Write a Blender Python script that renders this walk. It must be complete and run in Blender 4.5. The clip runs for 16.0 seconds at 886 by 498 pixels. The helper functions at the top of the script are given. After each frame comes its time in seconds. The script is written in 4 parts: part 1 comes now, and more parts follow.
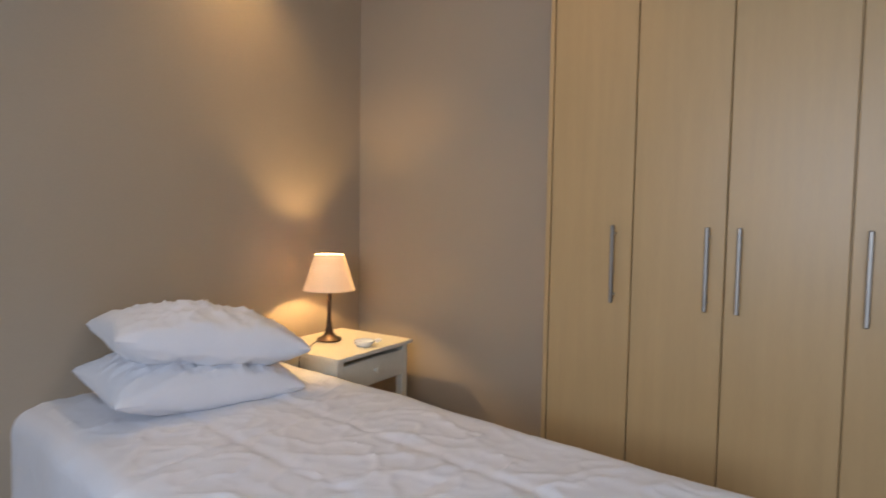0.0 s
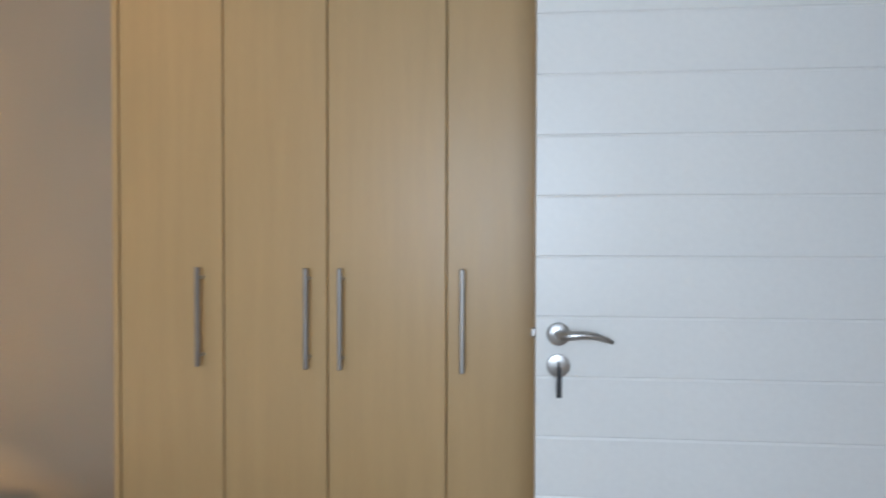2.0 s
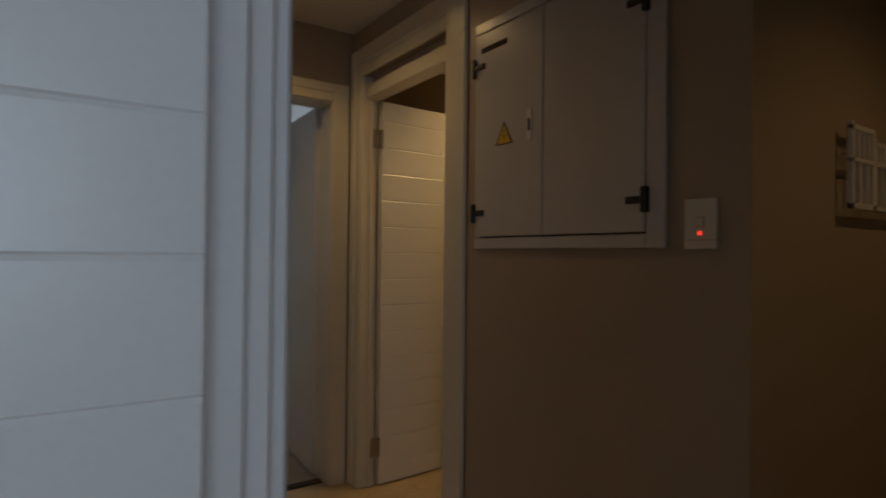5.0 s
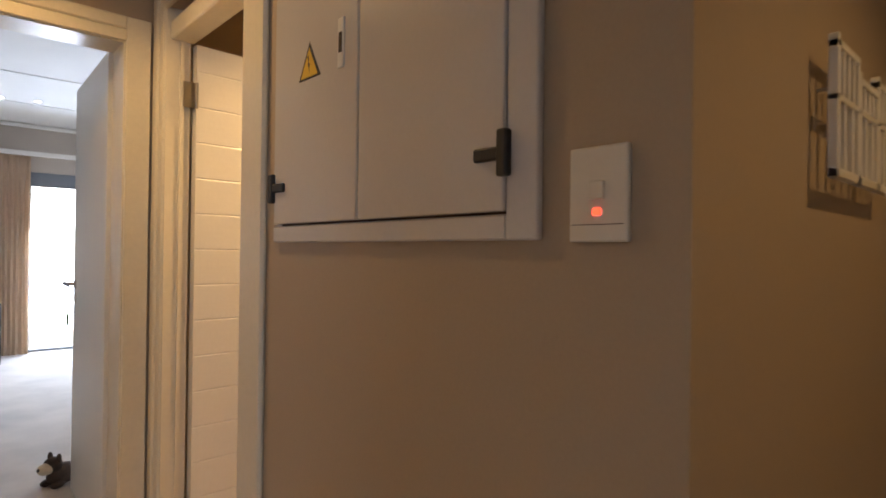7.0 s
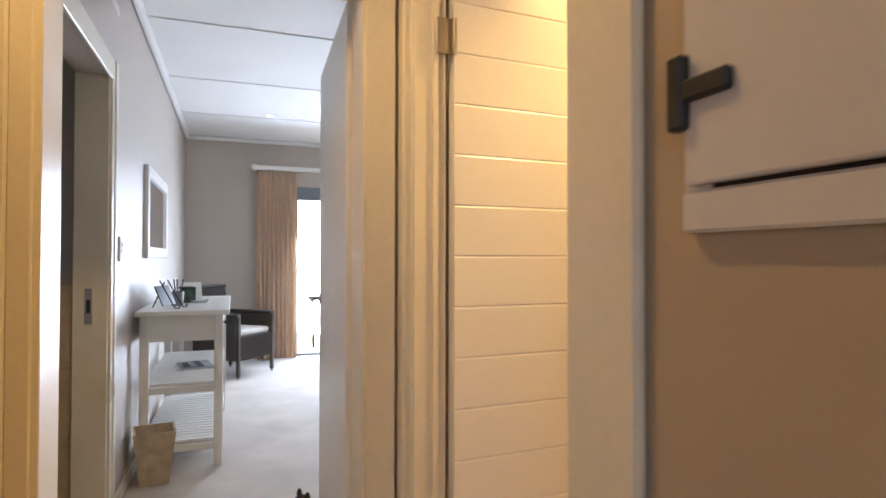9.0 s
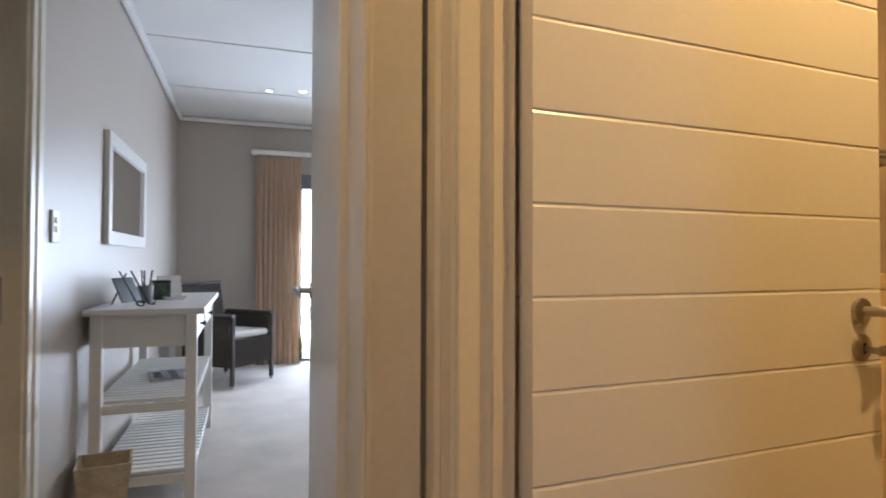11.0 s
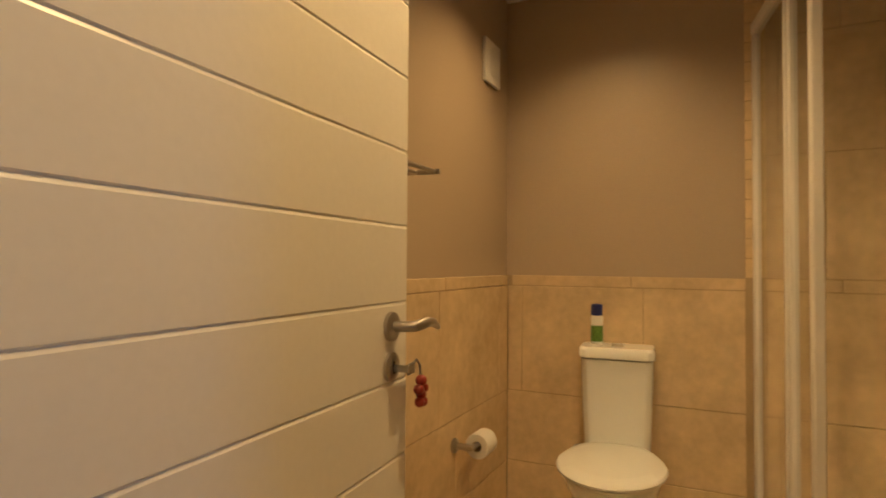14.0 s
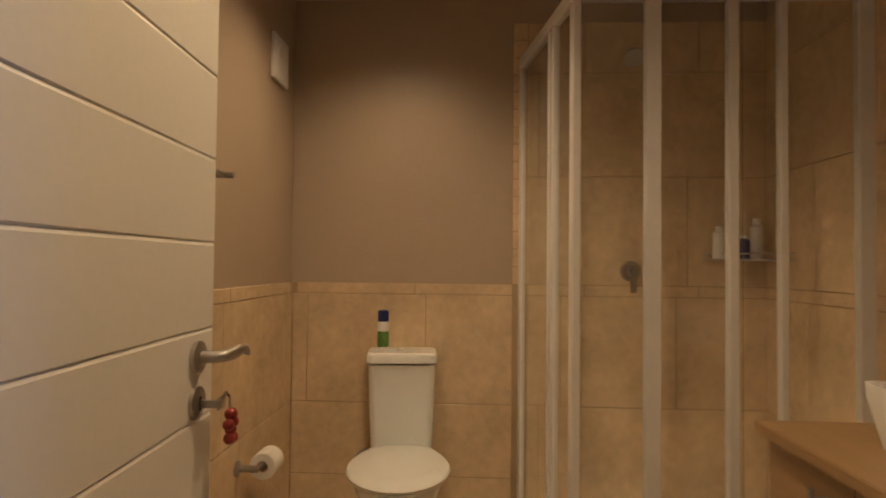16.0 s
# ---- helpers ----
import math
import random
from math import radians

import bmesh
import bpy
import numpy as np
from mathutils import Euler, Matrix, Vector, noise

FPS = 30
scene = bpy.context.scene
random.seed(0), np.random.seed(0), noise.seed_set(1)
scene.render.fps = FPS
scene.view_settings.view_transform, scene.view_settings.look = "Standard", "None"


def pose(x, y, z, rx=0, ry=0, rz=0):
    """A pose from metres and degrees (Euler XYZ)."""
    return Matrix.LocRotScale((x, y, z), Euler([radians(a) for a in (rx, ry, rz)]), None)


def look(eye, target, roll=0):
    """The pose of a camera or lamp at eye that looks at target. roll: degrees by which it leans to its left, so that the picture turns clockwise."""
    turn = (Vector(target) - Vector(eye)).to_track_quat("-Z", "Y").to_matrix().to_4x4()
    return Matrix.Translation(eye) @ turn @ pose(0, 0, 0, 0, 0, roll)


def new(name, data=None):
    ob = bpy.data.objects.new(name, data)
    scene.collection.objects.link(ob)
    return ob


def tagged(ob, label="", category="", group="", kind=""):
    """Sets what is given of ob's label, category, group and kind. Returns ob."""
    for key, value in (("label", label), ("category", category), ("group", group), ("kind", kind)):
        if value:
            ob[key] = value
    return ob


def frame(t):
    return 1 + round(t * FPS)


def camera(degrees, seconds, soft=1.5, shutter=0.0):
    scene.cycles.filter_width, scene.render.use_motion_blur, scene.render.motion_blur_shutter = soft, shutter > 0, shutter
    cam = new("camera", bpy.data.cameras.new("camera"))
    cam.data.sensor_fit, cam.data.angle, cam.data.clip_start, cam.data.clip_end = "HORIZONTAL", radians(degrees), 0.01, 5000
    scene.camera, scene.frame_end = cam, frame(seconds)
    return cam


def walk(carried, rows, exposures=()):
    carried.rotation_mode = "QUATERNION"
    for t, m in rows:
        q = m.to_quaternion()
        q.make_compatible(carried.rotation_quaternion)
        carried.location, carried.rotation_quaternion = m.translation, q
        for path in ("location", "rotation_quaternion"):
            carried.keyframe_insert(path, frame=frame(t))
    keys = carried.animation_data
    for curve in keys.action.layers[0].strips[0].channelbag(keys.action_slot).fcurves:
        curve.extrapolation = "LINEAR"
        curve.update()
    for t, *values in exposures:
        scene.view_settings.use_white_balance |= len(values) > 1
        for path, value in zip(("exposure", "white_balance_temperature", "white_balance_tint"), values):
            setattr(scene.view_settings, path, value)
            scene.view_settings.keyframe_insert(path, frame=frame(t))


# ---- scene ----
cam = camera(75.3, 16.0, soft=1.7, shutter=0.4)
PATH = [
    (0, (-2.238, -3.924, 1.207), (-3.328, -2.252, 1.094), 0.9),
    (0.5, (-2.228, -3.811, 1.207), (-3.14, -2.032, 1.14), 1.0),
    (1, (-2.176, -3.701, 1.208), (-2.881, -1.83, 1.179), 0.8),
    (1.5, (-2.162, -3.564, 1.259), (-2.539, -1.6, 1.221), 0.2),
    (2, (-2.063, -3.427, 1.263), (-2.191, -1.432, 1.232), 0.1),
    (2.5, (-1.891, -3.25, 1.257), (-1.859, -1.251, 1.237), 0.2),
    (3, (-1.748, -3.109, 1.26), (-1.556, -1.119, 1.238), -0.1),
    (3.5, (-1.662, -2.962, 1.254), (-1.229, -1.009, 1.248), 0.1),
    (4, (-1.569, -2.871, 1.259), (-0.851, -1.004, 1.267), 0.0),
    (4.2, (-1.534, -2.826, 1.249), (-0.703, -1.007, 1.248), 0.5),
    (4.5, (-1.423, -2.787, 1.242), (-0.479, -1.024, 1.248), 0.3),
    (4.6, (-1.388, -2.759, 1.237), (-0.402, -1.019, 1.247), 0.6),
    (5, (-1.262, -2.724, 1.231), (-0.133, -1.073, 1.249), 0.6),
    (5.2, (-1.221, -2.702, 1.234), (-0.012, -1.108, 1.251), 0.5),
    (7.3, (-0.571, -2.227, 1.233), (0.783, -0.756, 1.246), 0.7),
    (7.5, (-0.555, -2.137, 1.219), (0.756, -0.628, 1.253), 0.6),
    (8, (-0.484, -1.922, 1.235), (0.585, -0.232, 1.256), -0.1),
    (8.5, (-0.425, -1.697, 1.238), (0.397, 0.126, 1.26), -0.2),
    (8.7, (-0.406, -1.614, 1.235), (0.33, 0.245, 1.262), 0.0),
    (10.8, (-0.236, -0.824, 1.161), (0.363, 1.084, 1.199), 0.2),
    (11, (-0.213, -0.783, 1.149), (0.433, 1.11, 1.188), 0.2),
    (11.5, (-0.189, -0.706, 1.151), (0.668, 1.1, 1.197), 0.7),
    (11.7, (-0.154, -0.651, 1.144), (0.841, 1.083, 1.2), 0.4),
    (12, (-0.132, -0.627, 1.142), (1.033, 0.998, 1.191), 0.6),
    (12.5, (-0.113, -0.586, 1.131), (1.275, 0.854, 1.187), 0.4),
    (13, (-0.052, -0.557, 1.147), (1.49, 0.715, 1.198), 0.4),
    (13.5, (0.01, -0.536, 1.155), (1.694, 0.543, 1.205), 0.5),
    (14, (0.041, -0.513, 1.165), (1.84, 0.36, 1.216), 0.4),
    (14.5, (0.046, -0.482, 1.175), (1.935, 0.172, 1.226), 0.4),
    (15, (0.046, -0.453, 1.183), (1.996, -0.011, 1.236), 0.4),
    (15.5, (0.045, -0.417, 1.195), (2.028, -0.161, 1.249), 0.6),
    (16, (0.036, -0.412, 1.203), (2.033, -0.315, 1.255), 0.6),
]
EXPOSURES = [(0, -0.2, 6650, 16), (1.0, -0.1, 6600, 15), (1.6, 0.12, 6500, 13), (2.0, 0.08, 6450, 11), (2.5, -0.02, 6400, 9), (3.0, -0.22, 6400, 9), (3.5, -0.35, 6400, 9), (4.2, -0.88, 6400, 9), (5.0, -1.2, 6400, 11),
             (5.2, -1.2, 6400, 11), (7.3, 0.95, 6650, 17), (8.5, 1.05, 6600, 17), (10.8, 0.55, 6450, 15), (12.0, 0.1, 6450, 14), (13.0, -0.1, 6500, 13), (14.0, 0.3, 6150, 14), (14.5, 0.33, 5900, 15), (15.0, 0.3, 5600, 16), (16.0, 0.0, 5100, 20)]
walk(cam, [(t, look(eye, target, roll)) for t, eye, target, roll in PATH], EXPOSURES)

# ---- world, daylight and lamps ----
world = bpy.data.worlds.new("sky")
scene.world = world
world.use_nodes = True
wn = world.node_tree
sky = wn.nodes.new("ShaderNodeTexSky")
sky.sky_type, sky.sun_disc, sky.sun_elevation, sky.sun_rotation = "NISHITA", False, radians(50), radians(200)
wn.nodes["Background"].inputs["Strength"].default_value = 0.12
wn.links.new(sky.outputs["Color"], wn.nodes["Background"].inputs["Color"])


def area_lamp(name, m, w, h, power, color, spread=180):
    d = bpy.data.lights.new(name, "AREA")
    d.shape, d.size, d.size_y, d.energy, d.color, d.spread = "RECTANGLE", w, h, power, color, radians(spread)
    ob = new(name, d)
    ob.matrix_world = m
    return tagged(ob, kind="structure")


def spot_lamp(name, eye, target, power, color, angle=100, blend=0.6, radius=0.03):
    d = bpy.data.lights.new(name, "SPOT")
    d.energy, d.color, d.spot_size, d.spot_blend, d.shadow_soft_size = power, color, radians(angle), blend, radius
    ob = new(name, d)
    ob.matrix_world = look(eye, target)
    return tagged(ob, kind="structure")


def bulb_lamp(name, eye, power, color, radius=0.03):
    d = bpy.data.lights.new(name, "POINT")
    d.energy, d.color, d.shadow_soft_size = power, color, radius
    ob = new(name, d)
    ob.location = eye
    return tagged(ob, kind="structure")


WARM = (1.0, 0.636, 0.24)
BULB = (1.0, 0.68, 0.29)
DAY = (0.62, 0.79, 1.0)
DAY2 = (0.56, 0.75, 1.0)
area_lamp("bedroom_window_light", look((-2.25, -5.24, 1.5), (-1.9, 0, 1.3)), 1.7, 1.2, 57, DAY)
area_lamp("lounge_door_light", look((1.3, 5.84, 1.1), (0.9, 0, -1.8)), 1.9, 2.0, 94, DAY2)
bulb_lamp("bedside_bulb", (-4.195, -1.918, 0.935), 15.0, BULB, 0.018)
spot_lamp("bedroom_downlight_light", (-4.15, -2.28, 2.49), (-4.2, -2.28, 0), 20, BULB, 120, 1.0)
spot_lamp("bedroom_downlight_light", (-3.05, -2.25, 2.49), (-3.05, -2.2, 0), 7, BULB, 110, 0.9)
spot_lamp("bath_downlight_light", (2.02, -0.08, 2.40), (2.08, -0.08, 0), 37, WARM, 132, 1.0)
spot_lamp("bath_downlight_light", (0.92, -0.5, 2.40), (0.95, -0.38, 0), 45, WARM, 146, 0.8)
spot_lamp("passage_downlight_light", (0.4, -3.0, 2.40), (0.6, -2.8, 0), 15, WARM, 120)
spot_lamp("corridor_downlight_light", (-0.5, -0.45, 2.40), (-0.5, -0.45, 0), 17, WARM, 150)


# ---- materials ----
def mat(name, color, rough=0.5, metal=0.0, var=0.06, scale=6.0, fine=90.0, bump=0.08, warp=None, coat=0.0, spec=0.5, sheen=0.0):
    m = bpy.data.materials.new(name)
    m.use_nodes = True
    t = m.node_tree
    b = t.nodes["Principled BSDF"]
    tc = t.nodes.new("ShaderNodeTexCoord")
    mp = t.nodes.new("ShaderNodeMapping")
    t.links.new(tc.outputs["Object"], mp.inputs["Vector"])
    if warp:
        mp.inputs["Scale"].default_value = warp
    n1, n2 = t.nodes.new("ShaderNodeTexNoise"), t.nodes.new("ShaderNodeTexNoise")
    n1.inputs["Scale"].default_value, n2.inputs["Scale"].default_value = scale, fine
    n1.inputs["Detail"].default_value, n2.inputs["Detail"].default_value = 5, 3
    for n in (n1, n2):
        t.links.new(mp.outputs["Vector"], n.inputs["Vector"])
    ramp = t.nodes.new("ShaderNodeValToRGB")
    c = color
    ramp.color_ramp.elements[0].color = (*[max(0, v * (1 - var * 1.6)) for v in c], 1)
    ramp.color_ramp.elements[1].color = (*[min(1, v * (1 + var * 1.2)) for v in c], 1)
    ramp.color_ramp.elements[0].position, ramp.color_ramp.elements[1].position = 0.3, 0.7
    mx = t.nodes.new("ShaderNodeMix")
    mx.data_type = "FLOAT"
    mx.inputs[0].default_value = 0.35
    t.links.new(n1.outputs["Fac"], mx.inputs[2])
    t.links.new(n2.outputs["Fac"], mx.inputs[3])
    t.links.new(mx.outputs[0], ramp.inputs["Fac"])
    t.links.new(ramp.outputs["Color"], b.inputs["Base Color"])
    rr = t.nodes.new("ShaderNodeMapRange")
    rr.inputs["To Min"].default_value, rr.inputs["To Max"].default_value = max(0.02, rough - 0.07), min(1, rough + 0.07)
    t.links.new(n1.outputs["Fac"], rr.inputs["Value"])
    t.links.new(rr.outputs["Result"], b.inputs["Roughness"])
    if bump:
        bp = t.nodes.new("ShaderNodeBump")
        bp.inputs["Strength"].default_value, bp.inputs["Distance"].default_value = bump, 0.004
        t.links.new(n2.outputs["Fac"], bp.inputs["Height"])
        t.links.new(bp.outputs["Normal"], b.inputs["Normal"])
    b.inputs["Metallic"].default_value, b.inputs["Coat Weight"].default_value = metal, coat
    b.inputs["Specular IOR Level"].default_value, b.inputs["Sheen Weight"].default_value = spec, sheen
    return m


def glass(name, tint=(1, 1, 1), rough=0.0):
    m = bpy.data.materials.new(name)
    m.use_nodes = True
    b = m.node_tree.nodes["Principled BSDF"]
    b.inputs["Base Color"].default_value = (*tint, 1)
    b.inputs["Transmission Weight"].default_value, b.inputs["Roughness"].default_value, b.inputs["IOR"].default_value = 1, rough, 1.45
    return m


def glow(name, color, strength):
    m = bpy.data.materials.new(name)
    m.use_nodes = True
    b = m.node_tree.nodes["Principled BSDF"]
    b.inputs["Base Color"].default_value = (*color, 1)
    b.inputs["Emission Color"].default_value, b.inputs["Emission Strength"].default_value = (*color, 1), strength
    return m


PAINT = mat("taupe_wall_paint", (0.43, 0.345, 0.255), 0.42, var=0.04, scale=1.3, fine=160, bump=0.05)
PAINT_LOUNGE = mat("grey_taupe_wall_paint", (0.50, 0.44, 0.385), 0.45, var=0.04, scale=1.3, fine=160, bump=0.05)
CEIL = mat("white_ceiling_paint", (0.78, 0.77, 0.75), 0.8, var=0.03, scale=1.5, fine=200, bump=0.04)
GLOSS = mat("white_enamel", (0.78, 0.76, 0.72), 0.32, var=0.03, scale=2.0, fine=70, bump=0.05)
CASING = mat("cream_enamel_trim", (0.74, 0.685, 0.56), 0.3, var=0.05, scale=2.5, fine=60, bump=0.06)
MAPLE = mat("maple_laminate", (0.515, 0.335, 0.155), 0.38, var=0.04, scale=3, fine=40, bump=0.03, warp=(9, 9, 0.7))
STEEL = mat("brushed_steel", (0.44, 0.42, 0.40), 0.33, 1.0, var=0.05, scale=20, fine=200, bump=0.03)
SATIN = mat("satin_nickel", (0.36, 0.33, 0.30), 0.5, 1.0, var=0.05, scale=20, fine=200, bump=0.03)
BLACK = mat("black_plastic", (0.02, 0.02, 0.022), 0.45, var=0.1, scale=20, fine=150)
LINEN = mat("white_cotton", (0.80, 0.79, 0.82), 0.85, var=0.03, scale=4, fine=260, bump=0.12, sheen=0.2)
CARPET = mat("beige_carpet", (0.50, 0.44, 0.385), 0.95, var=0.14, scale=3, fine=320, bump=0.6)
TILE = mat("travertine_tile", (0.68, 0.53, 0.335), 0.24, var=0.155, scale=3.4, fine=26, bump=0.04)
GROUT = mat("tan_grout", (0.42, 0.32, 0.2), 0.9, var=0.1)
FLOORTILE = mat("sand_floor_tile", (0.55, 0.43, 0.27), 0.35, var=0.14, scale=5, fine=30, bump=0.03)
CHINA = mat("white_glazed_china", (0.84, 0.86, 0.87), 0.08, var=0.01, scale=3, fine=20, bump=0.0, coat=0.4)
BRONZE = mat("dark_bronze", (0.06, 0.035, 0.02), 0.35, 0.5, var=0.15, scale=20)
WICKER = mat("dark_wicker", (0.06, 0.045, 0.035), 0.6, var=0.35, scale=60, fine=220, bump=0.6)
CUSHION = mat("ivory_cushion", (0.62, 0.57, 0.5), 0.9, var=0.05, scale=8, fine=300, bump=0.2)
CURTAIN = mat("sand_curtain", (0.62, 0.46, 0.33), 0.9, var=0.08, scale=6, fine=300, bump=0.2, sheen=0.2)
VANITY = mat("oak_laminate", (0.34, 0.22, 0.098), 0.35, var=0.12, scale=3, fine=40, bump=0.03, warp=(0.8, 9, 9))
BASKET = mat("pale_wood_basket", (0.5, 0.40, 0.27), 0.7, var=0.22, scale=14, fine=90, bump=0.3)
BOXPAINT = mat("grey_white_steel_paint", (0.62, 0.60, 0.59), 0.25, var=0.03, scale=3, fine=120, bump=0.04)
PLATE = mat("white_switch_plastic", (0.74, 0.70, 0.62), 0.3, var=0.02, bump=0.0)
DARK = mat("dark_brown_and_gap_shade", (0.05, 0.03, 0.02), 0.8, var=0.1)
YELLOW = mat("warning_yellow", (0.75, 0.48, 0.03), 0.5, var=0.03, bump=0)
GREEN = mat("can_green", (0.12, 0.25, 0.05), 0.3, var=0.3, scale=60, fine=120)
BLUE = mat("cap_blue", (0.02, 0.03, 0.16), 0.35, var=0.08)
RED = mat("red_beads", (0.28, 0.03, 0.02), 0.35, var=0.2, scale=60)
PAPER = mat("white_tissue", (0.8, 0.78, 0.74), 0.95, var=0.03, fine=300, bump=0.3)
ALU = mat("white_aluminium_profile", (0.74, 0.72, 0.70), 0.35, 0.0, var=0.03, bump=0.02)
DOORALU = mat("grey_aluminium", (0.20, 0.22, 0.25), 0.4, 0.6, var=0.05)
PLASTIC = mat("white_plastic", (0.75, 0.74, 0.72), 0.4, var=0.02, bump=0)
GLASS = glass("clear_glass", (0.97, 0.985, 0.98))
MIRROR = mat("mirror_silver", (0.9, 0.9, 0.9), 0.02, 1.0, var=0.0, bump=0)
LEAF = mat("green_tag", (0.10, 0.22, 0.05), 0.5, var=0.2, scale=40)
FUR = mat("brown_plush", (0.06, 0.04, 0.03), 0.95, var=0.3, scale=30, fine=250, bump=0.5)
FURPALE = mat("cream_plush", (0.55, 0.45, 0.33), 0.95, var=0.1, scale=30, fine=250, bump=0.5)
LAMPGLOW = glow("downlight_glow", (1.0, 0.78, 0.5), 12)
LAMPDAY = glow("downlight_cool_glow", (1.0, 0.9, 0.75), 10)
REDGLOW = glow("red_indicator", (1.0, 0.05, 0.02), 2.2)
OUTSIDE = glow("bright_outdoors", (0.9, 0.96, 1.0), 4.5)
SHADE = mat("cream_lampshade", (0.80, 0.70, 0.58), 0.8, var=0.03, fine=300, bump=0.15)


def let_through(m, color, share):
    """Mixes light that passes through the cloth into a material."""
    t = m.node_tree
    tl, mx = t.nodes.new("ShaderNodeBsdfTranslucent"), t.nodes.new("ShaderNodeMixShader")
    tl.inputs["Color"].default_value = (*color, 1)
    mx.inputs["Fac"].default_value = share
    t.links.new(t.nodes["Principled BSDF"].outputs["BSDF"], mx.inputs[1])
    t.links.new(tl.outputs["BSDF"], mx.inputs[2])
    t.links.new(mx.outputs["Shader"], t.nodes["Material Output"].inputs["Surface"])


let_through(SHADE, (0.95, 0.86, 0.80), 0.35)
let_through(CURTAIN, (0.85, 0.68, 0.50), 0.35)


# ---- mesh helpers ----
def box(bm, x0, x1, y0, y1, z0, z1, bevel=0.0, seg=1):
    made = bmesh.ops.create_cube(bm, size=1)["verts"]
    bmesh.ops.transform(bm, matrix=Matrix.Translation(((x0 + x1) / 2, (y0 + y1) / 2, (z0 + z1) / 2)) @ Matrix.Diagonal((abs(x1 - x0), abs(y1 - y0), abs(z1 - z0), 1)), verts=made)
    if bevel:
        edges = list({e for v in made for e in v.link_edges})
        bmesh.ops.bevel(bm, geom=edges, offset=bevel, segments=seg, affect="EDGES", profile=0.5)
    return bm


def B(x0, x1, y0, y1, z0, z1, bevel=0.0, seg=1):
    return box(bmesh.new(), x0, x1, y0, y1, z0, z1, bevel, seg)


def rod(bm, a, b, r0, r1=None, seg=16, caps=True):
    a, b = Vector(a), Vector(b)
    made = bmesh.ops.create_cone(bm, cap_ends=caps, segments=seg, radius1=r0, radius2=r0 if r1 is None else r1, depth=(b - a).length)["verts"]
    bmesh.ops.transform(bm, matrix=Matrix.Translation((a + b) / 2) @ (b - a).to_track_quat("Z", "Y").to_matrix().to_4x4(), verts=made)
    return bm


def lathe(bm, profile, seg=32, m=Matrix()):
    rings = []
    for r, z in profile:
        rings.append([bm.verts.new(m @ Vector((r * math.cos(2 * math.pi * k / seg), r * math.sin(2 * math.pi * k / seg), z))) for k in range(seg)] if r > 1e-5 else [bm.verts.new(m @ Vector((0, 0, z)))])
    for a, b in zip(rings, rings[1:]):
        for k in range(seg):
            j = (k + 1) % seg
            f = [a[k % len(a)], a[j % len(a)], b[j % len(b)], b[k % len(b)]]
            f = list(dict.fromkeys(f))
            if len(f) > 2:
                bm.faces.new(f)
    return bm


def tube(bm, pts, r, seg=10, taper=None):
    pts = [Vector(p) for p in pts]
    rings = []
    for n, p in enumerate(pts):
        d = (pts[min(n + 1, len(pts) - 1)] - pts[max(n - 1, 0)]).normalized()
        q = d.to_track_quat("Z", "Y").to_matrix()
        rr = r if taper is None else r * taper[n]
        rings.append([bm.verts.new(p + q @ Vector((rr * math.cos(2 * math.pi * k / seg), rr * math.sin(2 * math.pi * k / seg), 0))) for k in range(seg)])
    for a, b in zip(rings, rings[1:]):
        for k in range(seg):
            bm.faces.new((a[k], a[(k + 1) % seg], b[(k + 1) % seg], b[k]))
    bm.faces.new(rings[0][::-1])
    bm.faces.new(rings[-1])
    return bm


def link(name, bm, material, smooth=False):
    bmesh.ops.recalc_face_normals(bm, faces=bm.faces)
    me = bpy.data.meshes.new(name)
    bm.to_mesh(me)
    bm.free()
    me.materials.append(material)
    if smooth:
        for p in me.polygons:
            p.use_smooth = True
        try:
            me.set_sharp_from_angle(angle=radians(40))
        except AttributeError:
            pass
    return new(name, me)


def part(name, bm, material, parent, label="", smooth=False):
    ob = link(name, bm, material, smooth)
    ob.parent = parent
    if label:
        tagged(ob, label)
    return ob


def shared(name, ob, parent, m):
    """Another piece on the same mesh."""
    c = new(name, ob.data)
    c.parent, c.matrix_local = parent, m
    return c


def thing(name, m, label, category, group="", kind=""):
    e = new(name)
    e.empty_display_size = 0.1
    e.matrix_world = m
    return tagged(e, label, category, group, kind)


def structure(name, bm, material, label="", category="", smooth=False):
    return tagged(link(name, bm, material, smooth), label, category, kind="structure")


def boxes(*rows):
    bm = bmesh.new()
    for r in rows:
        box(bm, *r)
    return bm


# ---- the shell ----
H1, H2 = 2.42, 2.68
NX, FX, FB = 0.018, 0.09, 0.185          # wall with the fuse box: corridor face, bathroom face
BW0, BW1 = -1.138, -1.03       # wall between bedroom and corridor
LY0, LY1 = 0.13, 0.29          # wall between corridor and lounge
WY = -1.45                     # bedroom wall behind the nightstand
HW = -4.42                     # bedroom wall at the bed's head

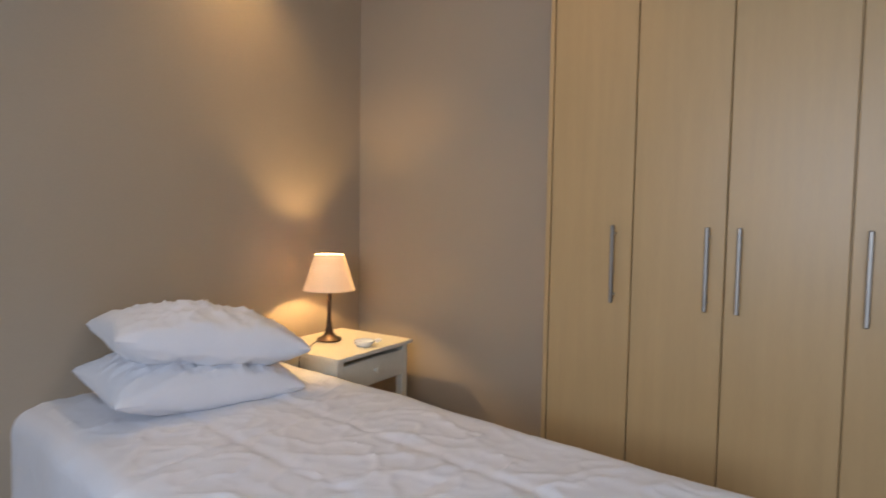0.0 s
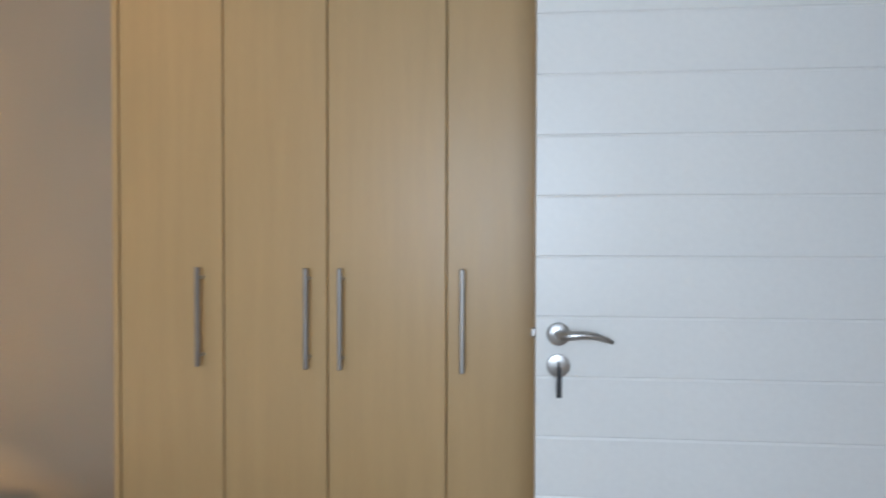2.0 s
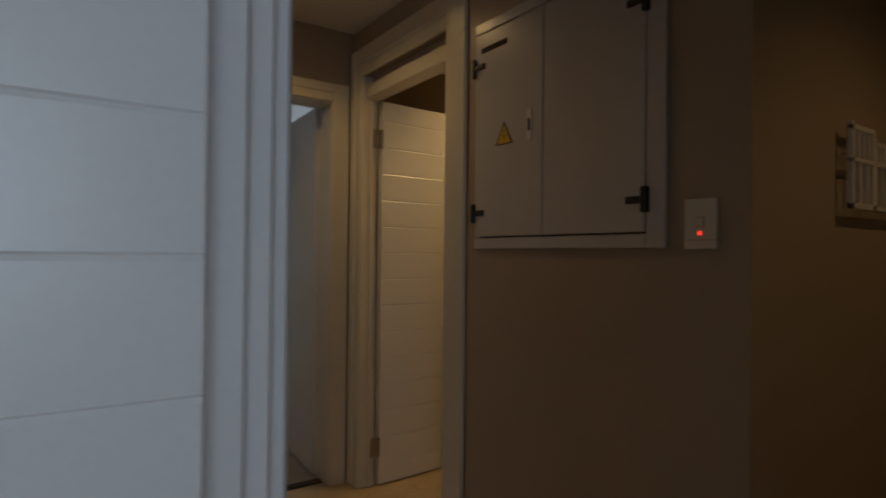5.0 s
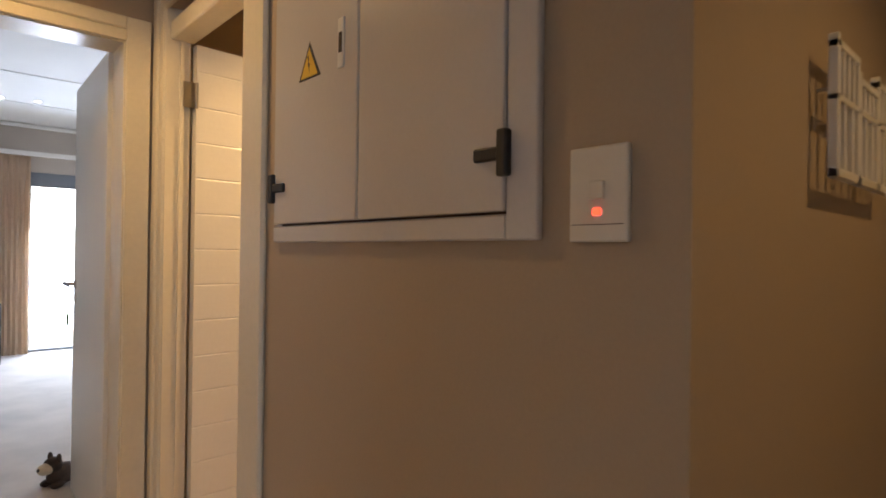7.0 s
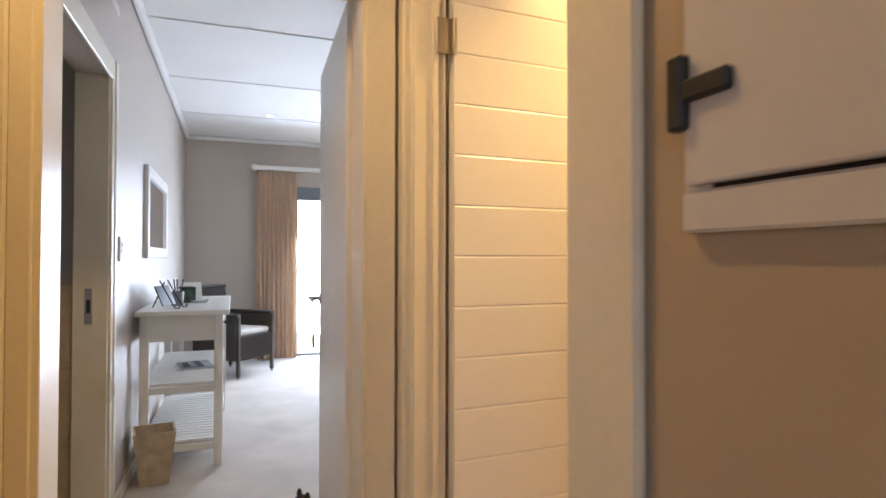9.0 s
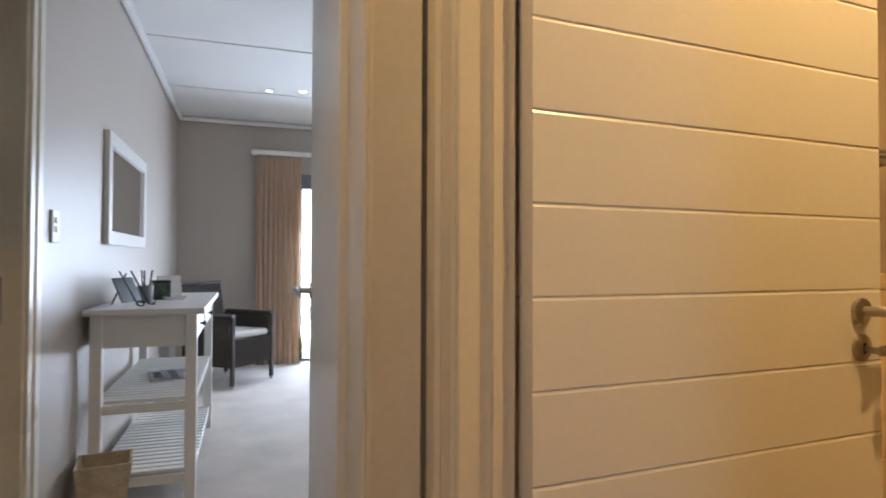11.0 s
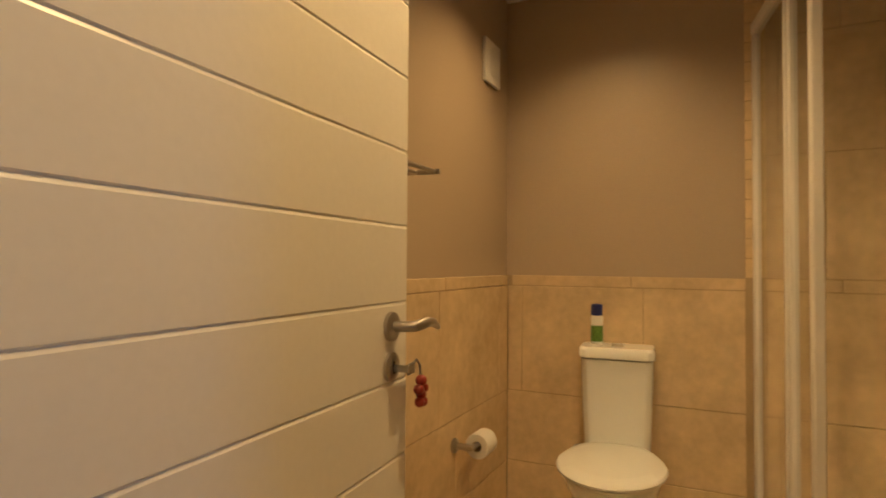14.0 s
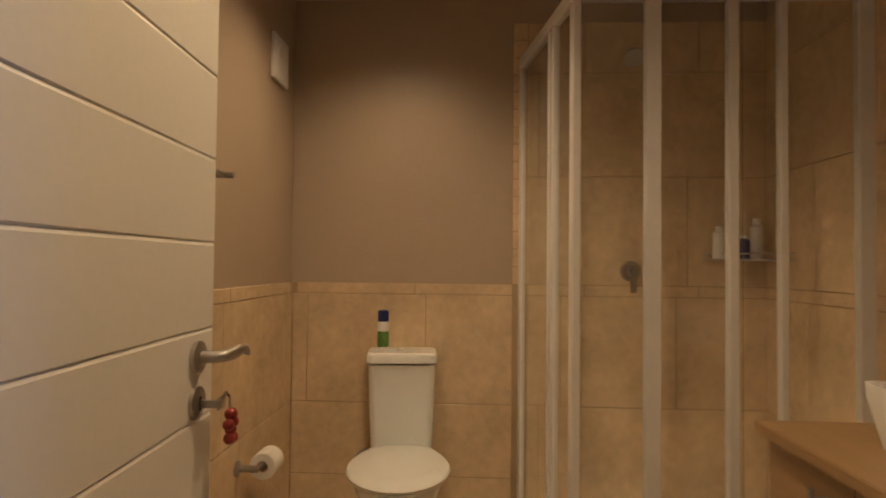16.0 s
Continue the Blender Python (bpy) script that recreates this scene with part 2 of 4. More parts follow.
structure("wall_corridor_east", boxes((NX, FB, -2.06, -0.87, 0, H1), (FB, 1.1, -2.06, -1.84, 0, H1), (FX, FB, -0.87, -0.83, 0, H1), (FX, FB, 0.03, 0.53, 0, H2), (FX, FB, -0.83, 0.03, 2.17, H1)), PAINT,
          "taupe painted corridor wall with a bathroom doorway", "wall")
structure("wall_bedroom_east", boxes((BW0, BW1, -2.03, LY0, 0, H1 + 0.1), (BW0, BW1, -5.3, -2.93, 0, H1 + 0.1), (BW0, BW1, -2.93, -2.03, 2.06, H1 + 0.1)), PAINT,
          "taupe painted wall with the bedroom doorway", "wall")
structure("wall_lounge_south", boxes((-1.1, -0.825, LY0, LY1, 0, H2), (-0.025, FX, LY0, LY1, 0, H2), (-0.825, -0.025, LY0, LY1, 2.045, H2)), PAINT,
          "taupe painted wall with the lounge doorway", "wall")
structure("wall_bedroom_north", B(HW - 0.1, BW0, WY, WY + 0.12, 0, H1 + 0.1), PAINT, "taupe painted bedroom wall", "wall")
structure("wall_bedroom_west", B(HW - 0.12, HW, -5.3, WY, 0, H1 + 0.1), PAINT, "taupe painted wall behind the bed", "wall")
structure("wall_bedroom_south", boxes((HW, -3.2, -5.42, -5.3, 0, H1 + 0.1), (-1.4, BW1, -5.42, -5.3, 0, H1 + 0.1), (-3.2, -1.4, -5.42, -5.3, 0, 0.85), (-3.2, -1.4, -5.42, -5.3, 2.1, H1 + 0.1)), PAINT,
          "taupe painted bedroom wall with a window", "wall")
structure("wall_passage_south", B(BW1, 1.1, -4.3, -4.18, 0, H1), PAINT, "taupe painted passage wall", "wall")
structure("wall_passage_east", B(1.1, 1.22, -4.3, -1.84, 0, H1), PAINT, "taupe painted passage wall", "wall")
structure("wall_bath_south", B(FB, 2.8, -1.84, -1.72, 0, H1), PAINT, "painted bathroom wall", "wall")
structure("wall_bath_east", B(2.64, 2.8, -1.72, 0.41, 0, H1), PAINT, "taupe painted bathroom wall over a tiled dado", "wall")
structure("wall_bath_north", B(FB, 3.3, 0.41, 0.53, 0, H2), PAINT, "taupe painted bathroom wall over a tiled dado", "wall")
LX = -0.92
structure("wall_lounge_west", boxes((LX - 0.13, LX, LY1, 0.62, 0, H2), (LX - 0.13, LX, 1.50, 6.0, 0, H2), (LX - 0.13, LX, 0.62, 1.50, 2.06, H2)), PAINT_LOUNGE,
          "grey taupe lounge wall with a doorway", "wall")
structure("wall_lounge_north", boxes((LX, 0.33, 5.9, 6.02, 0, H2), (2.3, 3.3, 5.9, 6.02, 0, H2), (0.33, 2.3, 5.9, 6.02, 2.12, H2)), PAINT_LOUNGE,
          "grey taupe lounge wall with a glazed sliding door", "wall")
structure("wall_lounge_east", B(3.3, 3.42, LY1, 6.0, 0, H2), PAINT_LOUNGE, "grey taupe lounge wall", "wall")
structure("floor_bedroom", B(HW, BW1, -5.3, WY, -0.05, 0), CARPET, "beige carpeted bedroom floor", "floor")
structure("floor_lounge", B(LX, 3.3, LY1 - 0.06, 5.9, -0.05, 0), CARPET, "pale beige carpeted lounge floor", "floor")
structure("floor_corridor", boxes((BW1, FX, -4.2, LY0 + 0.1, -0.05, 0), (FX, 1.1, -4.2, -1.84, -0.05, 0)), FLOORTILE, "sand coloured tiled corridor floor", "floor")
structure("floor_bathroom", B(FX, 2.64, -1.72, 0.41, -0.05, -0.001), FLOORTILE, "sand coloured tiled bathroom floor", "floor")
structure("ceiling_corridor", B(BW1, 1.2, -4.3, LY0, H1, H1 + 0.06), CEIL, "white corridor ceiling", "ceiling")
structure("ceiling_bathroom", B(FX, 2.8, -1.84, 0.409, H1 + 0.002, H1 + 0.06), CEIL, "white bathroom ceiling", "ceiling")
structure("ceiling_bedroom", B(HW - 0.1, BW1, -5.4, WY + 0.1, H1 + 0.1, H1 + 0.16), CEIL, "white bedroom ceiling", "ceiling")
bm = B(LX - 0.1, 3.4, LY0, 6.0, H2, H2 + 0.06)
for yy in (1.15, 2.35, 3.55, 4.75):
    box(bm, LX, 3.3, yy - 0.02, yy + 0.02, H2 - 0.006, H2)
structure("ceiling_lounge", bm, CEIL, "white board ceiling with cover strips", "ceiling")
# cornices
bm = bmesh.new()
box(bm, LX, LX + 0.05, LY1, 5.9, H2 - 0.05, H2 - 0.001, 0.015)
box(bm, LX, 3.3, 5.85, 5.9, H2 - 0.05, H2 - 0.001, 0.015)
structure("trim_lounge_cornice", bm, CEIL, "white cornice round the lounge ceiling", "cornice")
bm = bmesh.new()
box(bm, LX, LX + 0.014, 1.60, 5.9, 0, 0.075, 0.004)
box(bm, LX, 0.33, 5.886, 5.9, 0, 0.075, 0.004)
structure("baseboard_lounge", bm, CASING, "white skirting board in the lounge", "skirting")
# second bathroom beyond the lounge doorway
structure("wall_second_bath", boxes((-2.6, LX - 0.13, 1.62, 1.72, 0, H2), (-2.7, -2.6, 0.2, 1.72, 0, H2), (-2.7, LX - 0.13, 0.2, 0.3, 0, H2)), PAINT_LOUNGE, "grey painted wall of the second bathroom", "wall")
structure("wall_second_bath_tiles", boxes((-2.6, LX - 0.13, 1.608, 1.62, 0, 0.35), (-2.6, LX - 0.13, 1.608, 1.62, 0.355, 0.715), (-2.6, LX - 0.13, 1.608, 1.62, 0.72, 1.10)), TILE, "pale tiles of the second bathroom", "tiles")
structure("floor_second_bath", B(-2.7, LX, 0.2, 1.72, -0.05, -0.002), FLOORTILE, "tiled floor of the second bathroom", "floor")
structure("ceiling_second_bath", B(-2.7, LX, 0.2, 1.72, H1, H1 + 0.05), CEIL, "white ceiling of the second bathroom", "ceiling")
structure("backdrop_outside", B(-3, 8, 9.0, 9.02, -0.5, 5), OUTSIDE, "bright sunlit outdoors", "backdrop")
structure("ground_outside", B(-30, 40, 6.02, 60, -0.12, -0.06), FLOORTILE, "pale paving outside the lounge", "ground")
structure("window_1", boxes((-3.2, -3.15, -5.4, -5.34, 0.85, 2.1), (-1.45, -1.4, -5.4, -5.34, 0.85, 2.1), (-3.15, -1.45, -5.4, -5.34, 0.85, 0.9), (-3.15, -1.45, -5.4, -5.34, 2.05, 2.1), (-2.33, -2.27, -5.4, -5.34, 0.9, 2.05)), ALU, "white framed bedroom window", "window")


# ---- door frames ----
def trim_piece(bm, a0, a1, b0, b1, z0, z1, axis, out):
    """A stepped casing board on a wall face; out: sign of the side that it stands proud to."""
    face, deep = (a0, a1), (b0, b1)
    if axis == "x":
        box(bm, face[0], face[0] + out * 0.014, deep[0], deep[1], z0, z1, 0.003)
    else:
        box(bm, deep[0], deep[1], face[0], face[0] + out * 0.014, z0, z1, 0.003)


def frame_piece(parent, name, bm):
    return part(name, bm, CASING, parent)


# bathroom doorway
bd = thing("door_frame_bathroom", pose(0, 0, 0), "cream painted bathroom door frame with a recessed panel over the head", "door frame", kind="structure")
part("far_jamb", boxes((FX - 0.012, FB - 0.013, 0.003, 0.03, 0, 2.17, 0.003)), CASING, bd)
bm = boxes((FX - 0.018, FX, 0.012, 0.062, 0, 2.31, 0.004), (FX - 0.026, FX, 0.062, 0.118, 0, 2.31, 0.007))
part("far_casing", bm, CASING, bd)
part("near_jamb", boxes((NX + 0.04, FB + 0.006, -0.872, -0.82, 0, 2.17, 0.003)), CASING, bd)
bm = boxes((NX - 0.010, NX + 0.04, -0.90, -0.868, 0, 2.31, 0.004), (NX - 0.016, NX, -1.008, -0.90, 0, 2.31, 0.006))
part("near_casing", bm, CASING, bd)
part("head_casing", boxes((FX - 0.018, FX, -0.83, 0.012, 2.16, 2.22, 0.004), (FX - 0.024, FX, -0.829, 0.011, 2.22, 2.31, 0.007)), CASING, bd)
part("head_rail", B(FX + 0.005, FB, -0.82, 0.003, 2.045, 2.115, 0.004), CASING, bd)
part("panel", B(FX + 0.05, FX + 0.07, -0.82, 0.003, 2.115, 2.17), PAINT, bd, "dark recessed panel over the door head")
part("door_stop", boxes((FX + 0.04, FX + 0.055, -0.008, 0.003, 0, 2.045), (FX + 0.04, FX + 0.055, -0.82, -0.808, 0, 2.045)), CASING, bd)
# lounge doorway
ld = thing("door_frame_lounge", pose(0, 0, 0), "cream painted lounge door frame", "door frame", kind="structure")
part("right_jamb", B(-0.037, -0.012, LY0 - 0.004, LY1 + 0.004, 0, 2.05, 0.003), CASING, ld)
part("right_casing", boxes((-0.03, 0.057, LY0 - 0.018, LY0, 0, 2.13, 0.003)), CASING, ld)
part("left_jamb", B(-0.838, -0.813, LY0 - 0.004, LY1 + 0.004, 0, 2.05, 0.003), CASING, ld)
part("left_casing", boxes((-0.88, -0.83, LY0 - 0.016, LY0, 0, 2.13, 0.003), (-0.94, -0.88, LY0 - 0.022, LY0, 0, 2.13, 0.006)), CASING, ld)
part("head_casing", boxes((-0.83, -0.03, LY0 - 0.016, LY0, 2.035, 2.08, 0.003), (-0.83, -0.03, LY0 - 0.022, LY0, 2.08, 2.13, 0.006)), CASING, ld)
part("head_jamb", B(-0.813, -0.037, LY0, LY1, 2.03, 2.05), CASING, ld)
part("threshold", B(-0.81, -0.04, LY0 + 0.05, LY0 + 0.11, 0, 0.008, 0.003), DARK, ld)
# bedroom doorway
wd = thing("door_frame_bedroom", pose(0, 0, 0), "white painted bedroom door frame", "door frame", kind="structure")
part("hinge_jamb", boxes((BW0 - 0.004, BW0 + 0.05, -2.098, -2.028, 0, 2.06, 0.003), (BW0 + 0.05, BW0 + 0.085, -2.075, -2.028, 0, 2.06, 0.003), (BW0 + 0.085, BW1 + 0.004, -2.05, -2.028, 0, 2.06, 0.003)), GLOSS, wd)
part("hinge_casing", boxes((BW0 - 0.016, BW0, -2.055, -2.02, 0, 2.15, 0.003), (BW0 - 0.022, BW0, -2.02, -1.96, 0, 2.15, 0.006)), GLOSS, wd)
part("corridor_casing", boxes((BW1, BW1 + 0.012, -2.035, -2.0, 0, 2.15, 0.003), (BW1, BW1 + 0.018, -2.0, -1.94, 0, 2.15, 0.006)), GLOSS, wd)
part("latch_jamb", B(BW0 - 0.004, BW1 + 0.004, -2.934, -2.91, 0, 2.06, 0.003), GLOSS, wd)
part("head_jamb", B(BW0, BW1, -2.91, -2.05, 2.045, 2.062), GLOSS, wd)
# doorway of the second bathroom
sd = thing("door_frame_second_bath", pose(0, 0, 0), "white painted door frame with a steel strike plate", "door frame", kind="structure")
part("far_jamb", B(LX - 0.134, LX + 0.004, 1.478, 1.503, 0, 2.06, 0.003), CASING, sd)
part("far_casing", boxes((LX, LX + 0.016, 1.495, 1.54, 0, 2.15, 0.003), (LX, LX + 0.022, 1.54, 1.60, 0, 2.15, 0.006)), CASING, sd)
part("near_jamb", B(LX - 0.134, LX + 0.004, 0.617, 0.642, 0, 2.06, 0.003), CASING, sd)
part("near_casing", boxes((LX, LX + 0.016, 0.52, 0.63, 0, 2.15, 0.003)), CASING, sd)
part("head_casing", boxes((LX, LX + 0.016, 0.63, 1.495, 2.05, 2.15, 0.003)), CASING, sd)
part("strike_plate", B(LX - 0.085, LX - 0.055, 1.474, 1.479, 0.93, 1.09, 0.002), STEEL, sd, "steel strike plate")
part("latch_hole", B(LX - 0.078, LX - 0.062, 1.472, 1.4745, 0.98, 1.04), BLACK, sd)


# ---- doors ----
LH, LW, LT = 2.032, 0.797, 0.042
S = LH / 15


def door_leaf(name, m, label, board_mat, step=LH / 15, first_height=LH / 15):
    """Hinge at the origin; the leaf runs along +x and is LT thick along +y."""
    d = thing(name, m, label, "door")

    def board(h):
        bm, dd, up, dn = bmesh.new(), 0.0024, 0.0055, 0.0028
        prof = [(dd, 0), (0, dn), (0, h - up), (dd, h), (LT - dd, h), (LT, h - up), (LT, dn), (LT - dd, 0)]
        ends = [[bm.verts.new((x, y, z)) for y, z in prof] for x in (0, LW)]
        for k in range(8):
            bm.faces.new((ends[0][k], ends[0][(k + 1) % 8], ends[1][(k + 1) % 8], ends[1][k]))
        bm.faces.new(ends[0])
        bm.faces.new(ends[1][::-1])
        return part("board", bm, board_mat, d)

    board(first_height)
    full, z = None, first_height
    while z + step < LH + 0.002:
        if full is None:
            full = board(step)
            full.location = (0, 0, z)
        else:
            shared("board", full, d, Matrix.Translation((0, 0, z)))
        z += step
    if LH - z > 0.01:
        board(LH - z).location = (0, 0, z)
    part("core", B(0.002, LW - 0.002, 0.006, LT - 0.006, 0.004, LH - 0.004), board_mat, d)
    return d


def lever_set(d, x, side, key="", toward=-1):
    """side -1: on the face that looks along -y. toward: the way along x in which the lever points."""
    y0 = 0 if side < 0 else LT
    turn = pose(x, y0, 1.045, 90 if side < 0 else -90, 0, 0)
    h = part("handle_set", lathe(bmesh.new(), [(0, 0.010), (0.020, 0.010), (0.0255, 0.007), (0.0262, 0)], 28, turn), STEEL, d, "brushed steel lever handle", True)
    s = side
    pts = [(x, y0 + s * 0.008, 1.045), (x, y0 + s * 0.03, 1.046), (x + toward * 0.004, y0 + s * 0.046, 1.047), (x + toward * 0.02, y0 + s * 0.052, 1.049), (x + toward * 0.045, y0 + s * 0.052, 1.051), (x + toward * 0.075, y0 + s * 0.05, 1.048), (x + toward * 0.103, y0 + s * 0.046, 1.038), (x + toward * 0.112, y0 + s * 0.045, 1.034)]
    part("lever", tube(bmesh.new(), pts, 0.0095, 12, [1.0, 1.0, 1.05, 1.1, 1.0, 0.85, 0.6, 0.4]), STEEL, h, "curved steel lever", True)
    turn2 = pose(x, y0, 0.974, 90 if side < 0 else -90, 0, 0)
    e = part("escutcheon", lathe(bmesh.new(), [(0, 0.008), (0.019, 0.008), (0.0255, 0.006), (0.0262, 0)], 28, turn2), STEEL, d, "round steel keyhole plate", True)
    part("keyhole", B(x - 0.003, x + 0.003, y0 + s * 0.0085 - 0.0005, y0 + s * 0.0085 + 0.0005, 0.962, 0.984), BLACK, e)
    return e


def hinges(d, ys=(0.2, 1.83)):
    for z in ys:
        h = part("hinge", B(-0.052, -0.004, 0.001, 0.004, z - 0.05, z + 0.05, 0.001), STEEL, d, "steel butt hinge")
        part("knuckle", rod(bmesh.new(), (-0.001, -0.004, z - 0.05), (-0.001, -0.004, z + 0.05), 0.006), STEEL, h, smooth=True)


# bedroom door, open against the wardrobe side; hinge at the corridor wall, leaf runs towards -x
bedroom_door = door_leaf("door_bedroom", Matrix.Translation((-1.139, -2.098, 0.008)) @ pose(0, 0, 0, 0, 0, 179.0), "open white door of horizontal grooved boards with a steel lever", GLOSS)
# the face seen from the bedroom is the leaf's +y side in its own axes
e = lever_set(bedroom_door, LW - 0.05, 1, toward=-1)
part("key", boxes((LW - 0.053, LW - 0.047, LT + 0.008, LT + 0.03, 0.955, 0.972), (LW - 0.056, LW - 0.044, LT + 0.016, LT + 0.02, 0.905, 0.955, 0.002)), BLACK, e, "black key in the lock")
hinges(bedroom_door)
part("latch_bolt", B(LW - 0.001, LW + 0.01, 0.016, 0.028, 1.035, 1.055, 0.002), STEEL, bedroom_door)

bath_door = door_leaf("door_bathroom", Matrix.Translation((0.187, -0.022, 0.008)) @ pose(0, 0, 0, 0, 0, 3.0), "open cream painted bathroom door of horizontal grooved boards", GLOSS, 0.1403, 0.104)
e = lever_set(bath_door, LW - 0.063, -1, toward=1)
lever_set(bath_door, LW - 0.063, 1, toward=-1)
hinges(bath_door)
kx = LW - 0.063
part("key", boxes((kx - 0.002, kx + 0.002, -0.034, -0.008, 0.966, 0.978), (kx - 0.006, kx + 0.022, -0.040, -0.034, 0.962, 0.982, 0.004)), STEEL, e, "steel key in the lock")
ring = [(kx + 0.02 + 0.018 * math.sin(a), -0.037, 0.962 - 0.018 * math.cos(a) + 0.018) for a in [math.pi * k / 6 for k in range(7)]]
tag = part("key_ring", tube(bmesh.new(), [(kx + 0.006, -0.038, 0.978), (kx + 0.03, -0.038, 0.984), (kx + 0.044, -0.038, 0.974), (kx + 0.046, -0.038, 0.955)], 0.0025, 8), STEEL, e)
bm = bmesh.new()
for dx, dz, r in ((0, 0.005, 0.011), (-0.010, -0.010, 0.010), (0.010, -0.010, 0.010), (0, -0.020, 0.010), (-0.006, -0.033, 0.010), (0.007, -0.034, 0.010)):
    bmesh.ops.create_icosphere(bm, subdivisions=2, radius=r, matrix=Matrix.Translation((kx + 0.046 + dx, -0.04, 0.94 + dz)))
part("key_tag", bm, RED, e, "red beaded key tag", True)

lounge_door = door_leaf("door_lounge", Matrix.Translation((-0.006, 0.305, 0.008)) @ pose(0, 0, 0, 0, 0, 87.8), "open white lounge door with a smooth painted face", GLOSS, 0.1388, 0.113)
e = lever_set(lounge_door, LW - 0.06, 1, toward=-1)
hinges(lounge_door)
part("face_panel", B(0, LW, LT - 0.001, LT + 0.002, 0, LH, 0.001), GLOSS, lounge_door, "smooth white door face")
bm = tube(bmesh.new(), [(LW - 0.06, LT + 0.03, 0.962), (LW - 0.06, LT + 0.034, 0.93), (LW - 0.06, LT + 0.034, 0.89)], 0.002, 6)
part("cord", bm, STEEL, e)
bm = bmesh.new()
for k in range(5):
    a = 2 * math.pi * k / 5
    bmesh.ops.create_icosphere(bm, subdivisions=1, radius=0.018, matrix=Matrix.Translation((LW - 0.06 + 0.022 * math.cos(a), LT + 0.034, 0.865 + 0.022 * math.sin(a))) @ Matrix.Diagonal((1, 0.3, 1, 1)))
part("leaf_tag", bm, LEAF, e, "green leaf shaped key tag", True)


# ---- bedroom ----
WF = 0.0
wardrobe = thing("wardrobe", pose(-2.488, -1.847, 0, 0, 0, -2.8), "pale maple built-in wardrobe with tall doors and long steel handles", "wardrobe")
part("body", B(-0.625, 1.28, 0.022, 0.36, 0.0, H1 + 0.08), MAPLE, wardrobe)
part("side_panel", B(-0.643, -0.625, -0.004, 0.36, 0, H1 + 0.08), MAPLE, wardrobe)
cuts = [-0.625, -0.306, 0.0, 0.335, 0.66, 0.98, 1.29]
bars = {0: -0.368, 1: -0.052, 2: 0.044, 3: 0.380, 4: 0.93, 5: 1.03}
for n, (a, b) in enumerate(zip(cuts, cuts[1:])):
    d = part("door", B(a + 0.002, b - 0.002, WF, WF + 0.02, 0.085, H1 + 0.06, 0.0025), MAPLE, wardrobe)
    x = bars[n]
    h = part("handle", boxes((x - 0.007, x + 0.007, WF - 0.036, WF - 0.026, 0.905, 1.186, 0.003)), SATIN, d, "long square satin steel bar handle")
    for z in (0.935, 1.156):
        part("post", rod(bmesh.new(), (x, WF - 0.028, z), (x, WF, z), 0.005, seg=12), STEEL, h, smooth=True)
part("plinth", B(-0.62, 1.28, 0.05, 0.07, 0, 0.085), MAPLE, wardrobe)


def cloth_grid(nx, ny, fn):
    bm = bmesh.new()
    v = [[bm.verts.new(fn(i / nx, j / ny)) for j in range(ny + 1)] for i in range(nx + 1)]
    for i in range(nx):
        for j in range(ny):
            bm.faces.new((v[i][j], v[i + 1][j], v[i + 1][j + 1], v[i][j + 1]))
    return bm


BX0, BX1, BY0, BY1, BZ = 0.02, 2.08, -0.83, 0.035, 0.545
BED = pose(HW + 0.01, -2.225, 0, 0, 0, -6.5)
bed = thing("bed", BED, "single bed base and mattress under a white duvet", "bed")
part("base", B(BX0 + 0.02, BX1 - 0.04, BY0 + 0.04, BY1 - 0.04, 0.06, 0.30, 0.01), LINEN, bed)
part("mattress", B(BX0 + 0.01, BX1 - 0.03, BY0 + 0.03, BY1 - 0.03, 0.30, 0.52, 0.04, 3), LINEN, bed)
for x in (BX0 + 0.1, BX1 - 0.12):
    for y in (BY0 + 0.1, BY1 - 0.1):
        part("leg", rod(bmesh.new(), (x, y, 0), (x, y, 0.06), 0.025), BLACK, bed)


